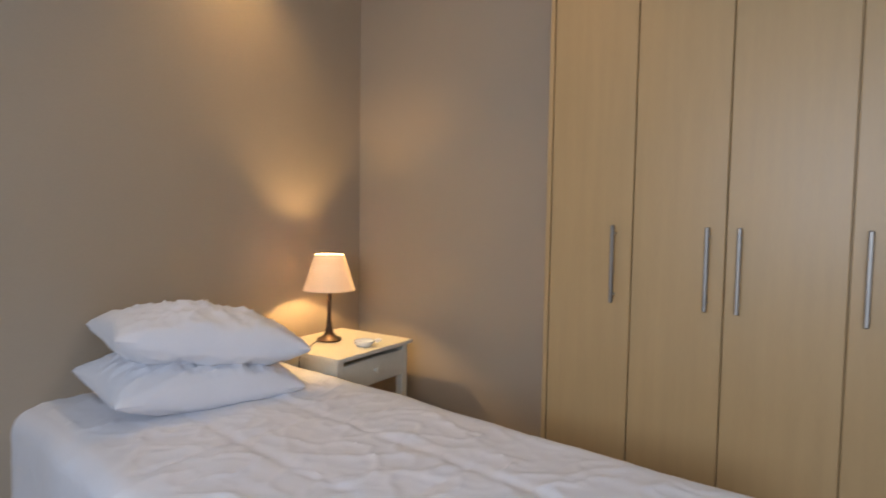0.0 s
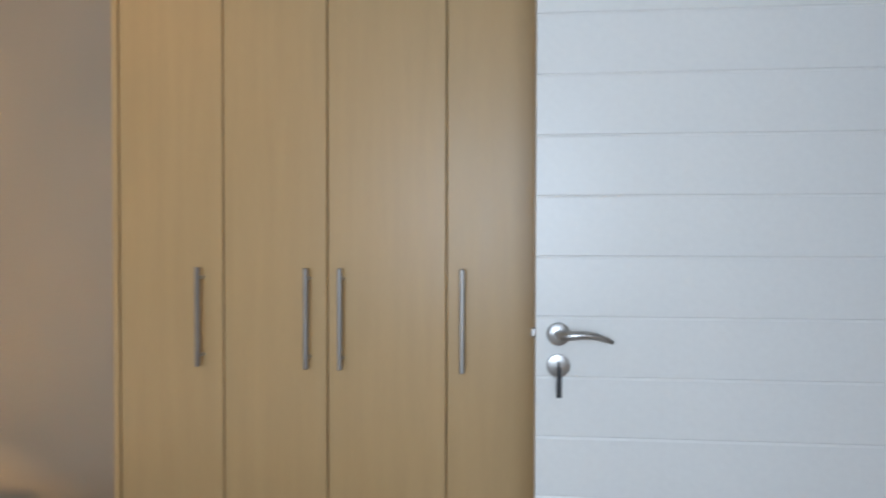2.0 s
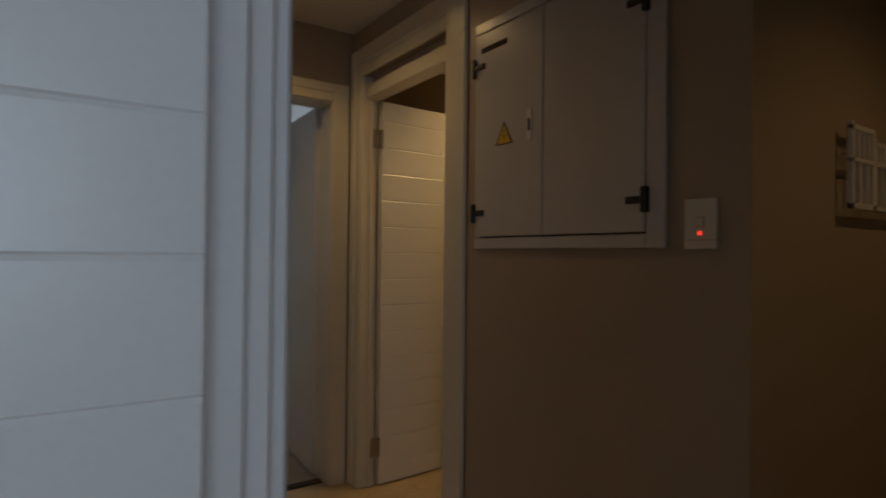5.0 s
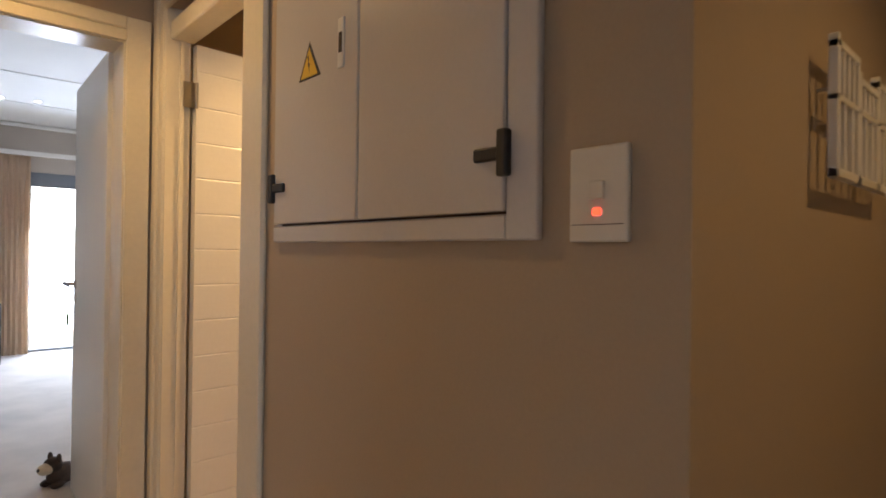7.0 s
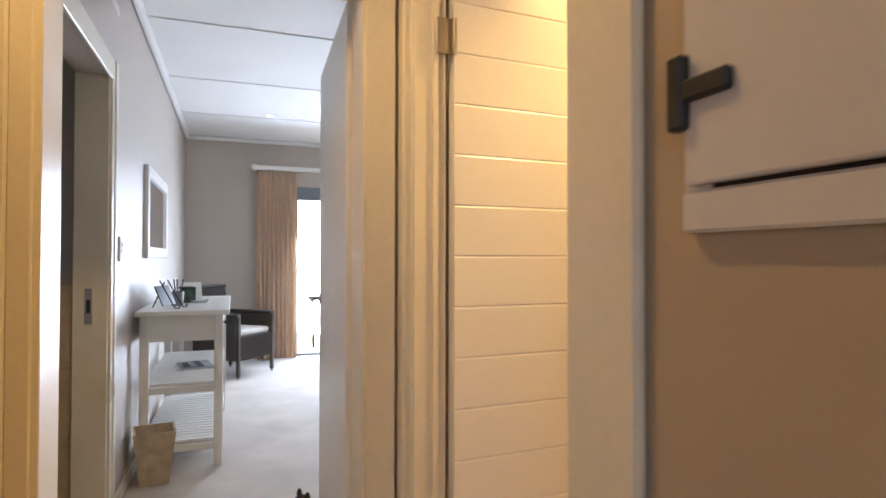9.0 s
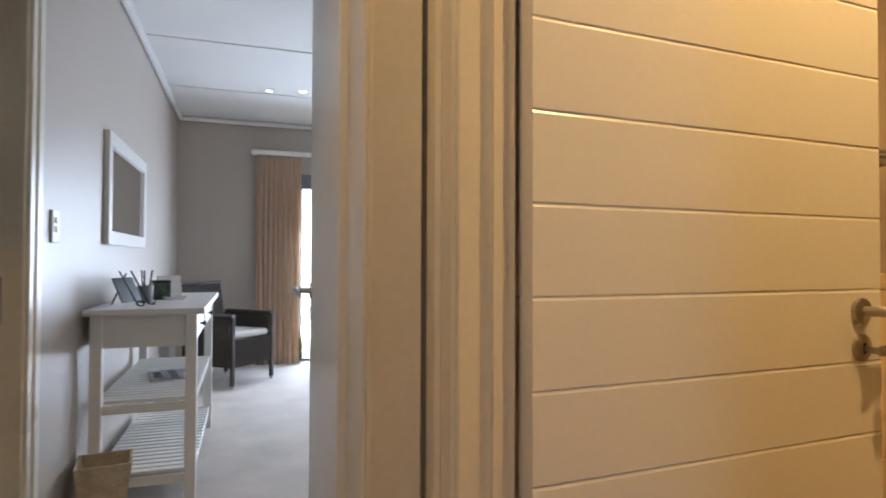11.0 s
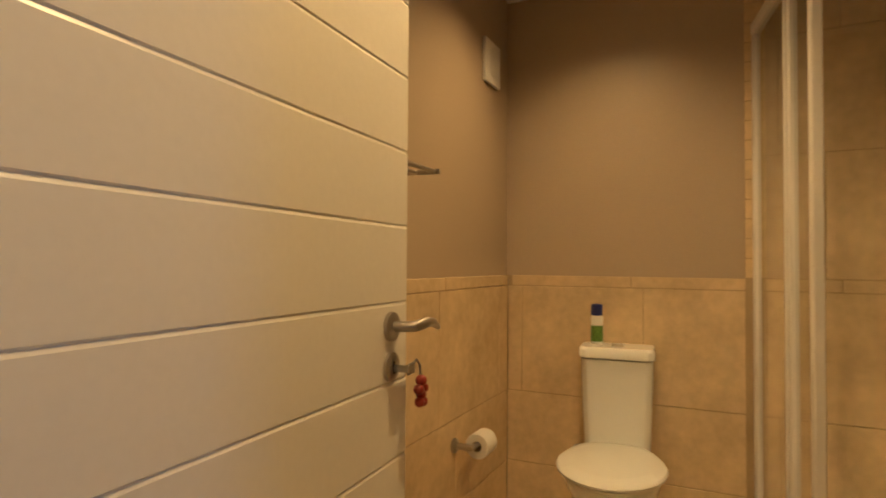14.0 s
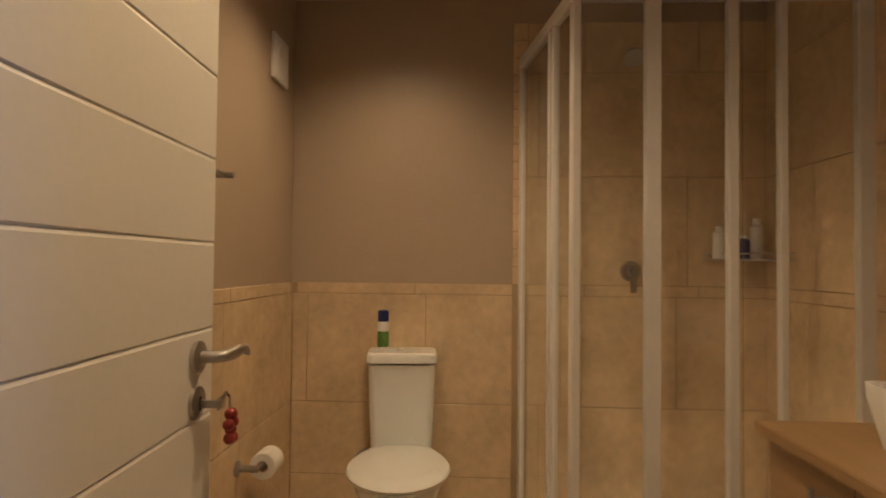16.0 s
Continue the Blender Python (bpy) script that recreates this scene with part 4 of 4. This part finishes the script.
# local: x across, +y is the front
cw, cd = 0.53, 0.56
p = part("seat_panel", weave(cw, 0.24, 14, 14), WICKER, ch)
p.location = (0, cd / 2, 0.18)
tagged(p, kind="stuff")
for s in (-1, 1):
    p = part("side_panel", weave(cd, 0.24, 14, 14), WICKER, ch)
    p.matrix_local = pose(s * cw / 2, 0, 0.18, 0, 0, 90)
    tagged(p, kind="stuff")
    p = part("arm_panel", weave(cd - 0.06, 0.20, 12, 11), WICKER, ch)
    p.matrix_local = pose(s * cw / 2, 0, 0.42, 0, 0, 90)
    tagged(p, kind="stuff")
    part("armrest", B(s * cw / 2 - 0.03, s * cw / 2 + 0.03, -cd / 2, cd / 2 + 0.01, 0.62, 0.655, 0.012, 2), WICKER, ch)
    for y in (-cd / 2, cd / 2):
        g = part("leg", boxes((s * cw / 2 - 0.018, s * cw / 2 + 0.018, y - 0.018, y + 0.018, 0.02, 0.63, 0.006)), WICKER, ch)
        part("foot", rod(bmesh.new(), (s * cw / 2, y, 0), (s * cw / 2, y, 0.025), 0.016), STEEL, g)
part("back_panel", weave(cw, 0.52, 14, 28), WICKER, ch).matrix_local = pose(0, -cd / 2, 0.40, 10, 0, 0)
part("top_rail", B(-cw / 2 - 0.01, cw / 2 + 0.01, -cd / 2 - 0.115, -cd / 2 - 0.07, 0.90, 0.935, 0.014, 2), WICKER, ch)
part("seat", B(-cw / 2 + 0.02, cw / 2 - 0.02, -cd / 2, cd / 2 - 0.01, 0.39, 0.42), WICKER, ch)
cu = thing("seat_cushion", pose(-0.365, 5.045, 0.42, 0, 0, -131), "ivory seat cushion on the wicker armchair", "cushion")
part("pad", B(-0.25, 0.25, -0.25, 0.26, 0, 0.07, 0.03, 4), CUSHION, cu, smooth=True)
part("piping", tube(bmesh.new(), [(-0.24, 0.255, 0.036), (0.24, 0.255, 0.036)], 0.005, 8), CUSHION, cu)

# curtain and sliding door
cr = thing("curtain", pose(0, 5.74, 0), "sand coloured gathered curtain hanging beside the sliding door", "curtain")


def fold(u, v):
    x = -0.12 + 0.47 * u
    amp = 0.024 * (0.35 + 0.65 * min(1, (1 - v) * 3))
    y = amp * math.sin(u * 2 * math.pi * 9 + 0.6 * math.sin(v * 3)) + 0.012 * noise.noise(Vector((u * 9, v * 2.5, 1)))
    x += 0.018 * noise.noise(Vector((u * 5, v * 3, 4))) * (1 - v)
    return Vector((x, y, 0.01 + 2.27 * v))


c = part("cloth", cloth_grid(150, 24, fold), CURTAIN, cr, smooth=True)
sm = c.modifiers.new("thick", "SOLIDIFY")
sm.thickness = 0.004
rl = thing("curtain_rail", pose(0, 5.74, 2.31), "white curtain rail with a round end", "curtain rail")
part("rail", B(-0.13, 2.5, -0.03, 0.03, -0.02, 0.03, 0.008, 2), GLOSS, rl)
part("finial", lathe(bmesh.new(), [(0, -0.05), (0.03, -0.04), (0.042, 0), (0.03, 0.03), (0.02, 0.04)], 20, pose(-0.14, 0, 0.005, 0, 90, 0)), GLOSS, rl, smooth=True)
for x in (-0.05, 1.2, 2.4):
    part("bracket", B(x - 0.015, x + 0.015, 0.03, 0.16, -0.02, 0.01), GLOSS, rl)
sl = thing("door_sliding", pose(0, 5.96, 0), "grey aluminium glazed sliding door to the outside", "sliding door", kind="structure")
part("frame", boxes((0.33, 0.38, -0.05, 0.05, 0, 2.12), (2.25, 2.3, -0.05, 0.05, 0, 2.12), (0.38, 2.25, -0.05, 0.05, 2.06, 2.12), (0.38, 2.25, -0.05, 0.05, 0, 0.03)), DOORALU, sl)
part("stile", B(1.28, 1.35, -0.03, 0.03, 0.03, 2.06), DOORALU, sl)
part("blind_box", B(0.34, 2.29, -0.058, -0.052, 1.95, 2.07), DOORALU, sl)
for a, b in ((0.38, 1.28), (1.35, 2.25)):
    g = part("pane", B(a, b, -0.003, 0.003, 0.03, 2.06), GLASS, sl)
    g.visible_shadow = False

# plush dog used as a door stop
dg = thing("door_stop_dog", pose(-0.035, 1.215, 0, 0, 0, 118) @ Matrix.Diagonal((0.92, 0.92, 0.92, 1)), "small brown and cream plush dog door stop on the carpet", "door stop")
bm = bmesh.new()
for c, r in (((0, 0, 0.06), (0.06, 0.09, 0.06)), ((0, 0.06, 0.125), (0.045, 0.05, 0.045)), ((0.035, 0.05, 0.165), (0.015, 0.012, 0.025)), ((-0.035, 0.05, 0.165), (0.015, 0.012, 0.025)), ((0.04, 0.06, 0.02), (0.025, 0.04, 0.02)), ((-0.04, 0.06, 0.02), (0.025, 0.04, 0.02))):
    bmesh.ops.create_icosphere(bm, subdivisions=3, radius=1, matrix=Matrix.Translation(c) @ Matrix.Diagonal((*r, 1)))
part("body", bm, FUR, dg, smooth=True)
bm = bmesh.new()
bmesh.ops.create_icosphere(bm, subdivisions=3, radius=1, matrix=Matrix.Translation((0, 0.10, 0.115)) @ Matrix.Diagonal((0.038, 0.045, 0.033, 1)))
part("muzzle", bm, FURPALE, dg, "cream muzzle", True)
bm = bmesh.new()
bmesh.ops.create_icosphere(bm, subdivisions=2, radius=0.010, matrix=Matrix.Translation((0, 0.14, 0.12)))
part("nose", bm, BLACK, dg, smooth=True)


# ---- bathroom ----
downlight("downlight", 2.02, -0.08, H1, LAMPGLOW)
downlight("downlight", 0.92, -0.5, H1, LAMPGLOW)
downlight("downlight", 0.4, -3.0, H1, LAMPGLOW)
downlight("downlight", -0.5, -0.45, H1, LAMPGLOW)

# toilet against the far wall
wc = thing("toilet", pose(2.63, -0.11, 0, 0, 0, 95), "white close-coupled china toilet with a closed seat", "toilet")
# local: +y comes out of the wall (towards the viewer), x across


def slab(bm, pts, z0, z1, inset=0.0):
    lo = [bm.verts.new((x, y, z0)) for x, y in pts]
    hi = [bm.verts.new((x, y, z1)) for x, y in pts]
    n = len(pts)
    for k in range(n):
        bm.faces.new((lo[k], lo[(k + 1) % n], hi[(k + 1) % n], hi[k]))
    bm.faces.new(lo[::-1])
    bm.faces.new(hi)
    return bm


def egg(w, y0, y1, n=40, back=0.82):
    pts = []
    for k in range(n):
        a = 2 * math.pi * k / n
        c, s = math.cos(a), math.sin(a)
        y = (y0 + y1) / 2 + (y1 - y0) / 2 * s
        wide = w / 2 * (1 if s > 0 else back + (1 - back) * (1 + s))
        x = wide * math.copysign(abs(c) ** (1.0 if s > 0 else 0.55), c)
        pts.append((x, y))
    return pts


def loft(bm, loops):
    rows = [[bm.verts.new((x, y, z)) for x, y in pts] for pts, z in loops]
    n = len(rows[0])
    for a, b in zip(rows, rows[1:]):
        for k in range(n):
            bm.faces.new((a[k], a[(k + 1) % n], b[(k + 1) % n], b[k]))
    bm.faces.new(rows[0][::-1])
    bm.faces.new(rows[-1])
    return bm


def rrect(w, y0, y1, bow=0.0, n=10, r=0.03):
    pts = []
    for cx, cy, a0 in ((w / 2 - r, y1 - r, 0), (-w / 2 + r, y1 - r, 90), (-w / 2 + r, y0 + r, 180), (w / 2 - r, y0 + r, 270)):
        for k in range(n):
            a = radians(a0 + 90 * k / (n - 1))
            x, y = cx + r * math.cos(a), cy + r * math.sin(a)
            if y > (y0 + y1) / 2:
                y += bow * (1 - (2 * x / w) ** 2)
            pts.append((x, y))
    return pts


part("bowl", loft(bmesh.new(), [(egg(0.20, 0.10, 0.42), 0.0), (egg(0.19, 0.10, 0.40), 0.10), (egg(0.24, 0.10, 0.48), 0.22), (egg(0.34, 0.10, 0.62), 0.36), (egg(0.36, 0.10, 0.635), 0.405)]), CHINA, wc, smooth=True)
part("cistern", loft(bmesh.new(), [(rrect(0.262, 0.012, 0.15, 0.012), 0.40), (rrect(0.275, 0.01, 0.16, 0.014), 0.55), (rrect(0.288, 0.008, 0.17, 0.016), 0.775)]), CHINA, wc, smooth=True)
lid = part("lid", loft(bmesh.new(), [(rrect(0.290, 0.006, 0.172, 0.018), 0.779), (rrect(0.300, 0.004, 0.180, 0.02), 0.784), (rrect(0.300, 0.004, 0.180, 0.02), 0.815), (rrect(0.290, 0.008, 0.172, 0.018), 0.826)]), CHINA, wc, "china cistern lid", True)
part("flush_button", lathe(bmesh.new(), [(0, 0.010), (0.018, 0.010), (0.021, 0.006), (0.025, 0.004), (0.027, 0)], 28, pose(0.0, 0.10, 0.825)), STEEL, lid, "chrome flush button", True)
part("seat", loft(bmesh.new(), [(egg(0.355, 0.165, 0.635), 0.407), (egg(0.37, 0.16, 0.65), 0.412), (egg(0.37, 0.16, 0.65), 0.420)]), PLASTIC, wc, smooth=True)
part("seat_cover", loft(bmesh.new(), [(egg(0.392, 0.16, 0.653), 0.424), (egg(0.395, 0.158, 0.656), 0.432), (egg(0.385, 0.165, 0.645), 0.440), (egg(0.30, 0.20, 0.58), 0.447)]), CHINA, wc, "closed white seat cover", True)
part("water_pipe", tube(bmesh.new(), [(0.13, 0.05, 0.30), (0.17, 0.06, 0.29), (0.20, 0.055, 0.32), (0.205, 0.04, 0.35), (0.18, 0.02, 0.37), (0.15, 0.0, 0.37)], 0.006, 8), STEEL, wc, "braided steel water pipe", True)

can = thing("spray_can", pose(2.555, -0.03, 0.826), "air freshener can with blue cap and green label on cistern", "spray can")
part("body", lathe(bmesh.new(), [(0, 0), (0.024, 0), (0.025, 0.004), (0.025, 0.115), (0.022, 0.122)], 28), PLASTIC, can, "white can", True)
part("label", lathe(bmesh.new(), [(0.0253, 0.012), (0.0256, 0.014), (0.0256, 0.078), (0.0253, 0.08)], 28), GREEN, can, "green printed label", True)
part("cap", lathe(bmesh.new(), [(0.022, 0.122), (0.0245, 0.124), (0.024, 0.163), (0.021, 0.17), (0.010, 0.172), (0.0, 0.165)], 28), BLUE, can, "dark blue spray cap", True)

rh = thing("paper_holder", pose(2.025, 0.41, 0.48), "steel toilet roll holder on the tiled wall", "paper holder")
part("plate", lathe(bmesh.new(), [(0, 0.014), (0.022, 0.014), (0.027, 0.010), (0.028, 0)], 28, pose(0, -0.010, 0, 90, 0, 0)), STEEL, rh, "round steel wall plate", True)
part("stem", rod(bmesh.new(), (0, -0.02, 0), (0, -0.085, 0), 0.012), STEEL, rh, smooth=True)
part("arm", tube(bmesh.new(), [(-0.012, -0.085, 0), (0.02, -0.085, 0), (0.16, -0.085, 0), (0.168, -0.085, 0.008)], 0.009, 12), STEEL, rh, smooth=True)
roll = thing("toilet_roll", pose(2.12, 0.325, 0.472, 0, 90, 0), "white toilet paper roll on its holder", "toilet roll")
part("paper", lathe(bmesh.new(), [(0.02, -0.048), (0.046, -0.048), (0.048, -0.044), (0.048, 0.044), (0.046, 0.048), (0.02, 0.048), (0.02, -0.048)], 32), PAPER, roll, smooth=True)
part("core", lathe(bmesh.new(), [(0.0195, -0.046), (0.0195, 0.046), (0.0185, 0.046), (0.0185, -0.046), (0.0195, -0.046)], 24), BASKET, roll, "brown card core", True)

fan = thing("extractor_fan", pose(2.405, 0.41, 2.053), "square white extractor fan cover on the bathroom wall", "extractor fan")
part("cover", B(-0.09, 0.09, -0.018, 0, -0.095, 0.095, 0.005, 2), PLASTIC, fan)
part("ring", lathe(bmesh.new(), [(0.055, 0.02), (0.06, 0.025), (0.066, 0.02)], 32, pose(0, 0.001, 0, 90, 0, 0)), PLASTIC, fan, smooth=True)
for k in range(6):
    part("slat", B(-0.045, 0.045, -0.022, -0.017, -0.045 + k * 0.016, -0.039 + k * 0.016), PLASTIC, fan)
rk = thing("towel_rail", pose(1.36, 0.41, 1.43), "steel towel rail on the bathroom wall", "towel rail")
for y in (-0.06, -0.12, -0.18):
    part("bar", rod(bmesh.new(), (-0.5, y, 0), (0.16, y, 0), 0.007, seg=12), STEEL, rk, smooth=True)
for x in (-0.46, 0.155):
    part("bracket", tube(bmesh.new(), [(x, 0, 0), (x, -0.10, 0.002), (x, -0.195, 0)], 0.008, 10), STEEL, rk, smooth=True)

# shower
A, C, D = Vector((2.628, -0.640, 0)), Vector((1.955, -0.755, 0)), Vector((1.955, -1.715, 0))
st = thing("shower_tray", pose(0, 0, 0), "white raised shower tray", "shower tray")
bm = bmesh.new()
pts = [(A.x, A.y + 0.015), (C.x - 0.02, C.y + 0.015), (D.x - 0.02, D.y), (A.x, D.y)]
slab(bm, pts, 0.0, 0.10)
part("tray", bm, CHINA, st)
SH = 2.085
se = thing("shower_enclosure", pose(0, 0, 0), "framed glass shower enclosure with white profiles and sliding panels", "shower enclosure")


def post(p, w, name="post", d=0.035, z0=0.10, z1=SH, turn=0.0):
    ob = part(name, B(-d / 2, d / 2, -w / 2, w / 2, z0, z1, 0.004), ALU, se, "white aluminium upright")
    ob.matrix_local = pose(p.x, p.y, 0, 0, 0, turn)
    return ob


ang = math.degrees(math.atan2(A.y - C.y, A.x - C.x))
for f, w in ((0.985, 0.030), (0.37, 0.022), (0.30, 0.022), (0.0, 0.036)):
    post(C.lerp(A, f), 0.03, "post", w, turn=ang)
for y, w in ((-1.008, 0.052), (-1.265, 0.035), (-1.425, 0.026), (-1.69, 0.062)):
    post(Vector((1.955, y, 0)), w)
for za, zb in ((SH, SH + 0.045), (0.10, 0.135)):
    r = part("rail", B(0, (A - C).length, -0.02, 0.02, za, zb, 0.005), ALU, se, "white aluminium rail")
    r.matrix_local = pose(C.x, C.y, 0, 0, 0, ang)
    part("rail", B(C.x - 0.02, C.x + 0.02, D.y, C.y - 0.02, za, zb, 0.005), ALU, se, "white aluminium rail")
g = part("glass_panel", B(0.02, (A - C).length - 0.02, -0.003, 0.003, 0.135, SH), GLASS, se, "clear glass panel")
g.matrix_local = pose(C.x, C.y, 0, 0, 0, ang)
g.visible_shadow = False
for a, b, o in ((-1.30, -0.77, 0.006), (-1.70, -1.27, -0.008)):
    g = part("glass_panel", B(C.x + o - 0.003, C.x + o + 0.003, a, b, 0.135, SH), GLASS, se, "clear glass panel")
    g.visible_shadow = False

shd = thing("overhead_shower", pose(2.64, -1.10, 2.12), "chrome shower head on a short wall arm", "shower head")
part("arm", tube(bmesh.new(), [(0, 0, 0.02), (-0.05, 0, 0.03), (-0.10, 0, 0.02), (-0.13, 0, -0.01)], 0.010, 10), STEEL, shd, smooth=True)
part("head", lathe(bmesh.new(), [(0.012, 0.03), (0.018, 0.02), (0.045, 0.0), (0.047, -0.012), (0, -0.012)], 28, pose(-0.145, 0, -0.025, 0, 30, 0)), STEEL, shd, "round chrome rose", True)
mxr = thing("shower_mixer", pose(2.628, -1.12, 1.18), "chrome single-lever shower mixer on the tiles", "shower mixer")
part("plate", rod(bmesh.new(), (0, 0, 0), (-0.015, 0, 0), 0.045, 0.04, 32), STEEL, mxr, smooth=True)
part("knob", rod(bmesh.new(), (-0.015, 0, 0), (-0.06, 0, 0), 0.022, 0.02, 24), STEEL, mxr, smooth=True)
part("lever", boxes((-0.058, -0.044, -0.012, 0.012, -0.095, 0.0, 0.004)), STEEL, mxr)
sf = thing("shower_shelf", pose(2.56, -1.64, 1.23), "small chrome corner shelf in the shower", "shelf")
bm = bmesh.new()
slab(bm, [(0.07, -0.07), (0.07, 0.20), (-0.02, 0.12), (-0.12, -0.02), (-0.16, -0.07)], 0.0, 0.008)
part("plate", bm, STEEL, sf)
part("rim", tube(bmesh.new(), [(0.07, 0.20, 0.03), (-0.02, 0.12, 0.03), (-0.12, -0.02, 0.03), (-0.16, -0.07, 0.03)], 0.004, 8), STEEL, sf, "thin chrome guard rail", True)
for x, y, r, h, m, nm in ((2.59, -1.49, 0.026, 0.14, PLASTIC, "white shampoo bottle"), (2.54, -1.572, 0.024, 0.10, BLUE, "dark blue shampoo bottle"), (2.58, -1.645, 0.026, 0.175, PLASTIC, "tall white shampoo bottle")):
    bt = thing("bottle", pose(x, y, 1.238), nm + " on the shower shelf", "bottle", "bottles on the shower shelf")
    part("body", lathe(bmesh.new(), [(0, 0), (r, 0.0), (r, h * 0.78), (r * 0.5, h * 0.85), (r * 0.5, h * 0.86), (0, h * 0.86)], 20), m, bt, smooth=True)
    part("cap", rod(bmesh.new(), (0, 0, h * 0.86), (0, 0, h), r * 0.6, seg=16), PLASTIC, bt, smooth=True)

# vanity
VX1, VY1, VZ = 1.41, -1.07, 0.85
vn = thing("vanity_unit", pose(0, 0, 0), "brown oak vanity cabinet with steel handles", "vanity")
part("body", B(0.25, VX1 - 0.025, -1.715, VY1 - 0.04, 0.12, VZ - 0.025), VANITY, vn)
part("plinth", B(0.27, VX1 - 0.05, -1.715, VY1 - 0.10, 0, 0.12), VANITY, vn)
for a, b in ((1.095, 1.382), (0.805, 1.091), (0.535, 0.801), (0.27, 0.531)):
    d = part("door", B(a, b, VY1 - 0.04, VY1 - 0.022, 0.13, VZ - 0.03, 0.002), VANITY, vn)
    hx = a + 0.075
    h = part("handle", B(hx - 0.006, hx + 0.006, VY1 + 0.005, VY1 + 0.014, 0.645, 0.785, 0.002), STEEL, d, "steel bar handle")
    for z in (0.665, 0.765):
        part("post", rod(bmesh.new(), (hx, VY1 - 0.022, z), (hx, VY1 + 0.006, z), 0.004, seg=10), STEEL, h)
vt = thing("worktop", pose(0, 0, 0), "brown oak laminate worktop on the vanity", "worktop")
part("edge_band", B(0.245, VX1 - 0.006, VY1, VY1 + 0.002, VZ - 0.024, VZ - 0.002), VANITY, vt)
part("slab", B(0.24, VX1, -1.718, VY1, VZ - 0.025, VZ, 0.004, 2), VANITY, vt)
bs = thing("wash_basin", pose(1.02, -1.40, VZ), "white rectangular china basin on the vanity", "basin")
bm = bmesh.new()
part("bowl", loft(bm, [(rrect(0.42, -0.18, 0.18), 0.0), (rrect(0.46, -0.20, 0.20), 0.10), (rrect(0.46, -0.20, 0.20), 0.125), (rrect(0.43, -0.185, 0.185), 0.125), (rrect(0.36, -0.14, 0.14), 0.03)]), CHINA, bs, smooth=True)

# ---- tiles ----
def tile_run(parent, plane, rows, cols, skip=None, t=0.010, gap=0.003):
    """Tiles of a dado: plane(u0, u1, z0, z1, t) gives the box of a tile."""
    for z0, z1, shift in rows:
        u = cols[0] - shift
        while u < cols[1] - 0.01:
            a, b = max(u, cols[0]), min(u + cols[2], cols[1])
            if b - a > 0.02:
                part("tile", box(bmesh.new(), *plane(a + gap / 2, b - gap / 2, z0 + gap / 2, z1 - gap / 2, t), 0.002), TILE, parent)
            u += cols[2]


DADO = [(0.0, 0.25, 0.0), (0.25, 0.575, 0.0), (0.575, 1.065, 0.15), (1.065, 1.115, 0.1)]
SHOW = [(0.1, 0.575, 0.0), (0.575, 1.065, 0.1), (1.065, 1.115, 0.2), (1.115, 1.60, 0.15), (1.60, 2.07, 0.0), (2.07, 2.30, 0.2)]
te = thing("wall_tiles_east", pose(0, 0, 0), "travertine wall tiles behind the toilet and in the shower", "tiles", kind="structure")
part("grout", boxes((2.633, 2.64, -0.60, 0.40, 0, 1.112), (2.633, 2.64, -1.72, -0.60, 0, 2.298)), GROUT, te)
tile_run(te, lambda a, b, c, d, t: (2.639 - t, 2.639, a, b, c, d), DADO, (-0.60, 0.40, 0.54))
tile_run(te, lambda a, b, c, d, t: (2.639 - t, 2.639, a, b, c, d), SHOW, (-1.72, -0.665, 0.50))
strip = [(1.115 + k * 0.079, 1.115 + (k + 1) * 0.079, 0) for k in range(15)]
tile_run(te, lambda a, b, c, d, t: (2.637 - t, 2.639, a, b, c, d), strip, (-0.665, -0.597, 0.2))
tn = thing("wall_tiles_north", pose(0, 0, 0), "travertine dado tiles on the bathroom wall", "tiles", kind="structure")
part("grout", B(FB, 2.628, 0.403, 0.41, 0, 1.112), GROUT, tn)
tile_run(tn, lambda a, b, c, d, t: (a, b, 0.409 - t, 0.409, c, d), DADO, (FB, 2.628, 0.62))
ts = thing("wall_tiles_south", pose(0, 0, 0), "travertine wall tiles in the shower", "tiles", kind="structure")
part("grout", B(FB, 2.628, -1.72, -1.713, 0, 2.298), GROUT, ts)
tile_run(ts, lambda a, b, c, d, t: (a, b, -1.719, -1.719 + t, c, d), SHOW, (1.42, 2.628, 0.5))
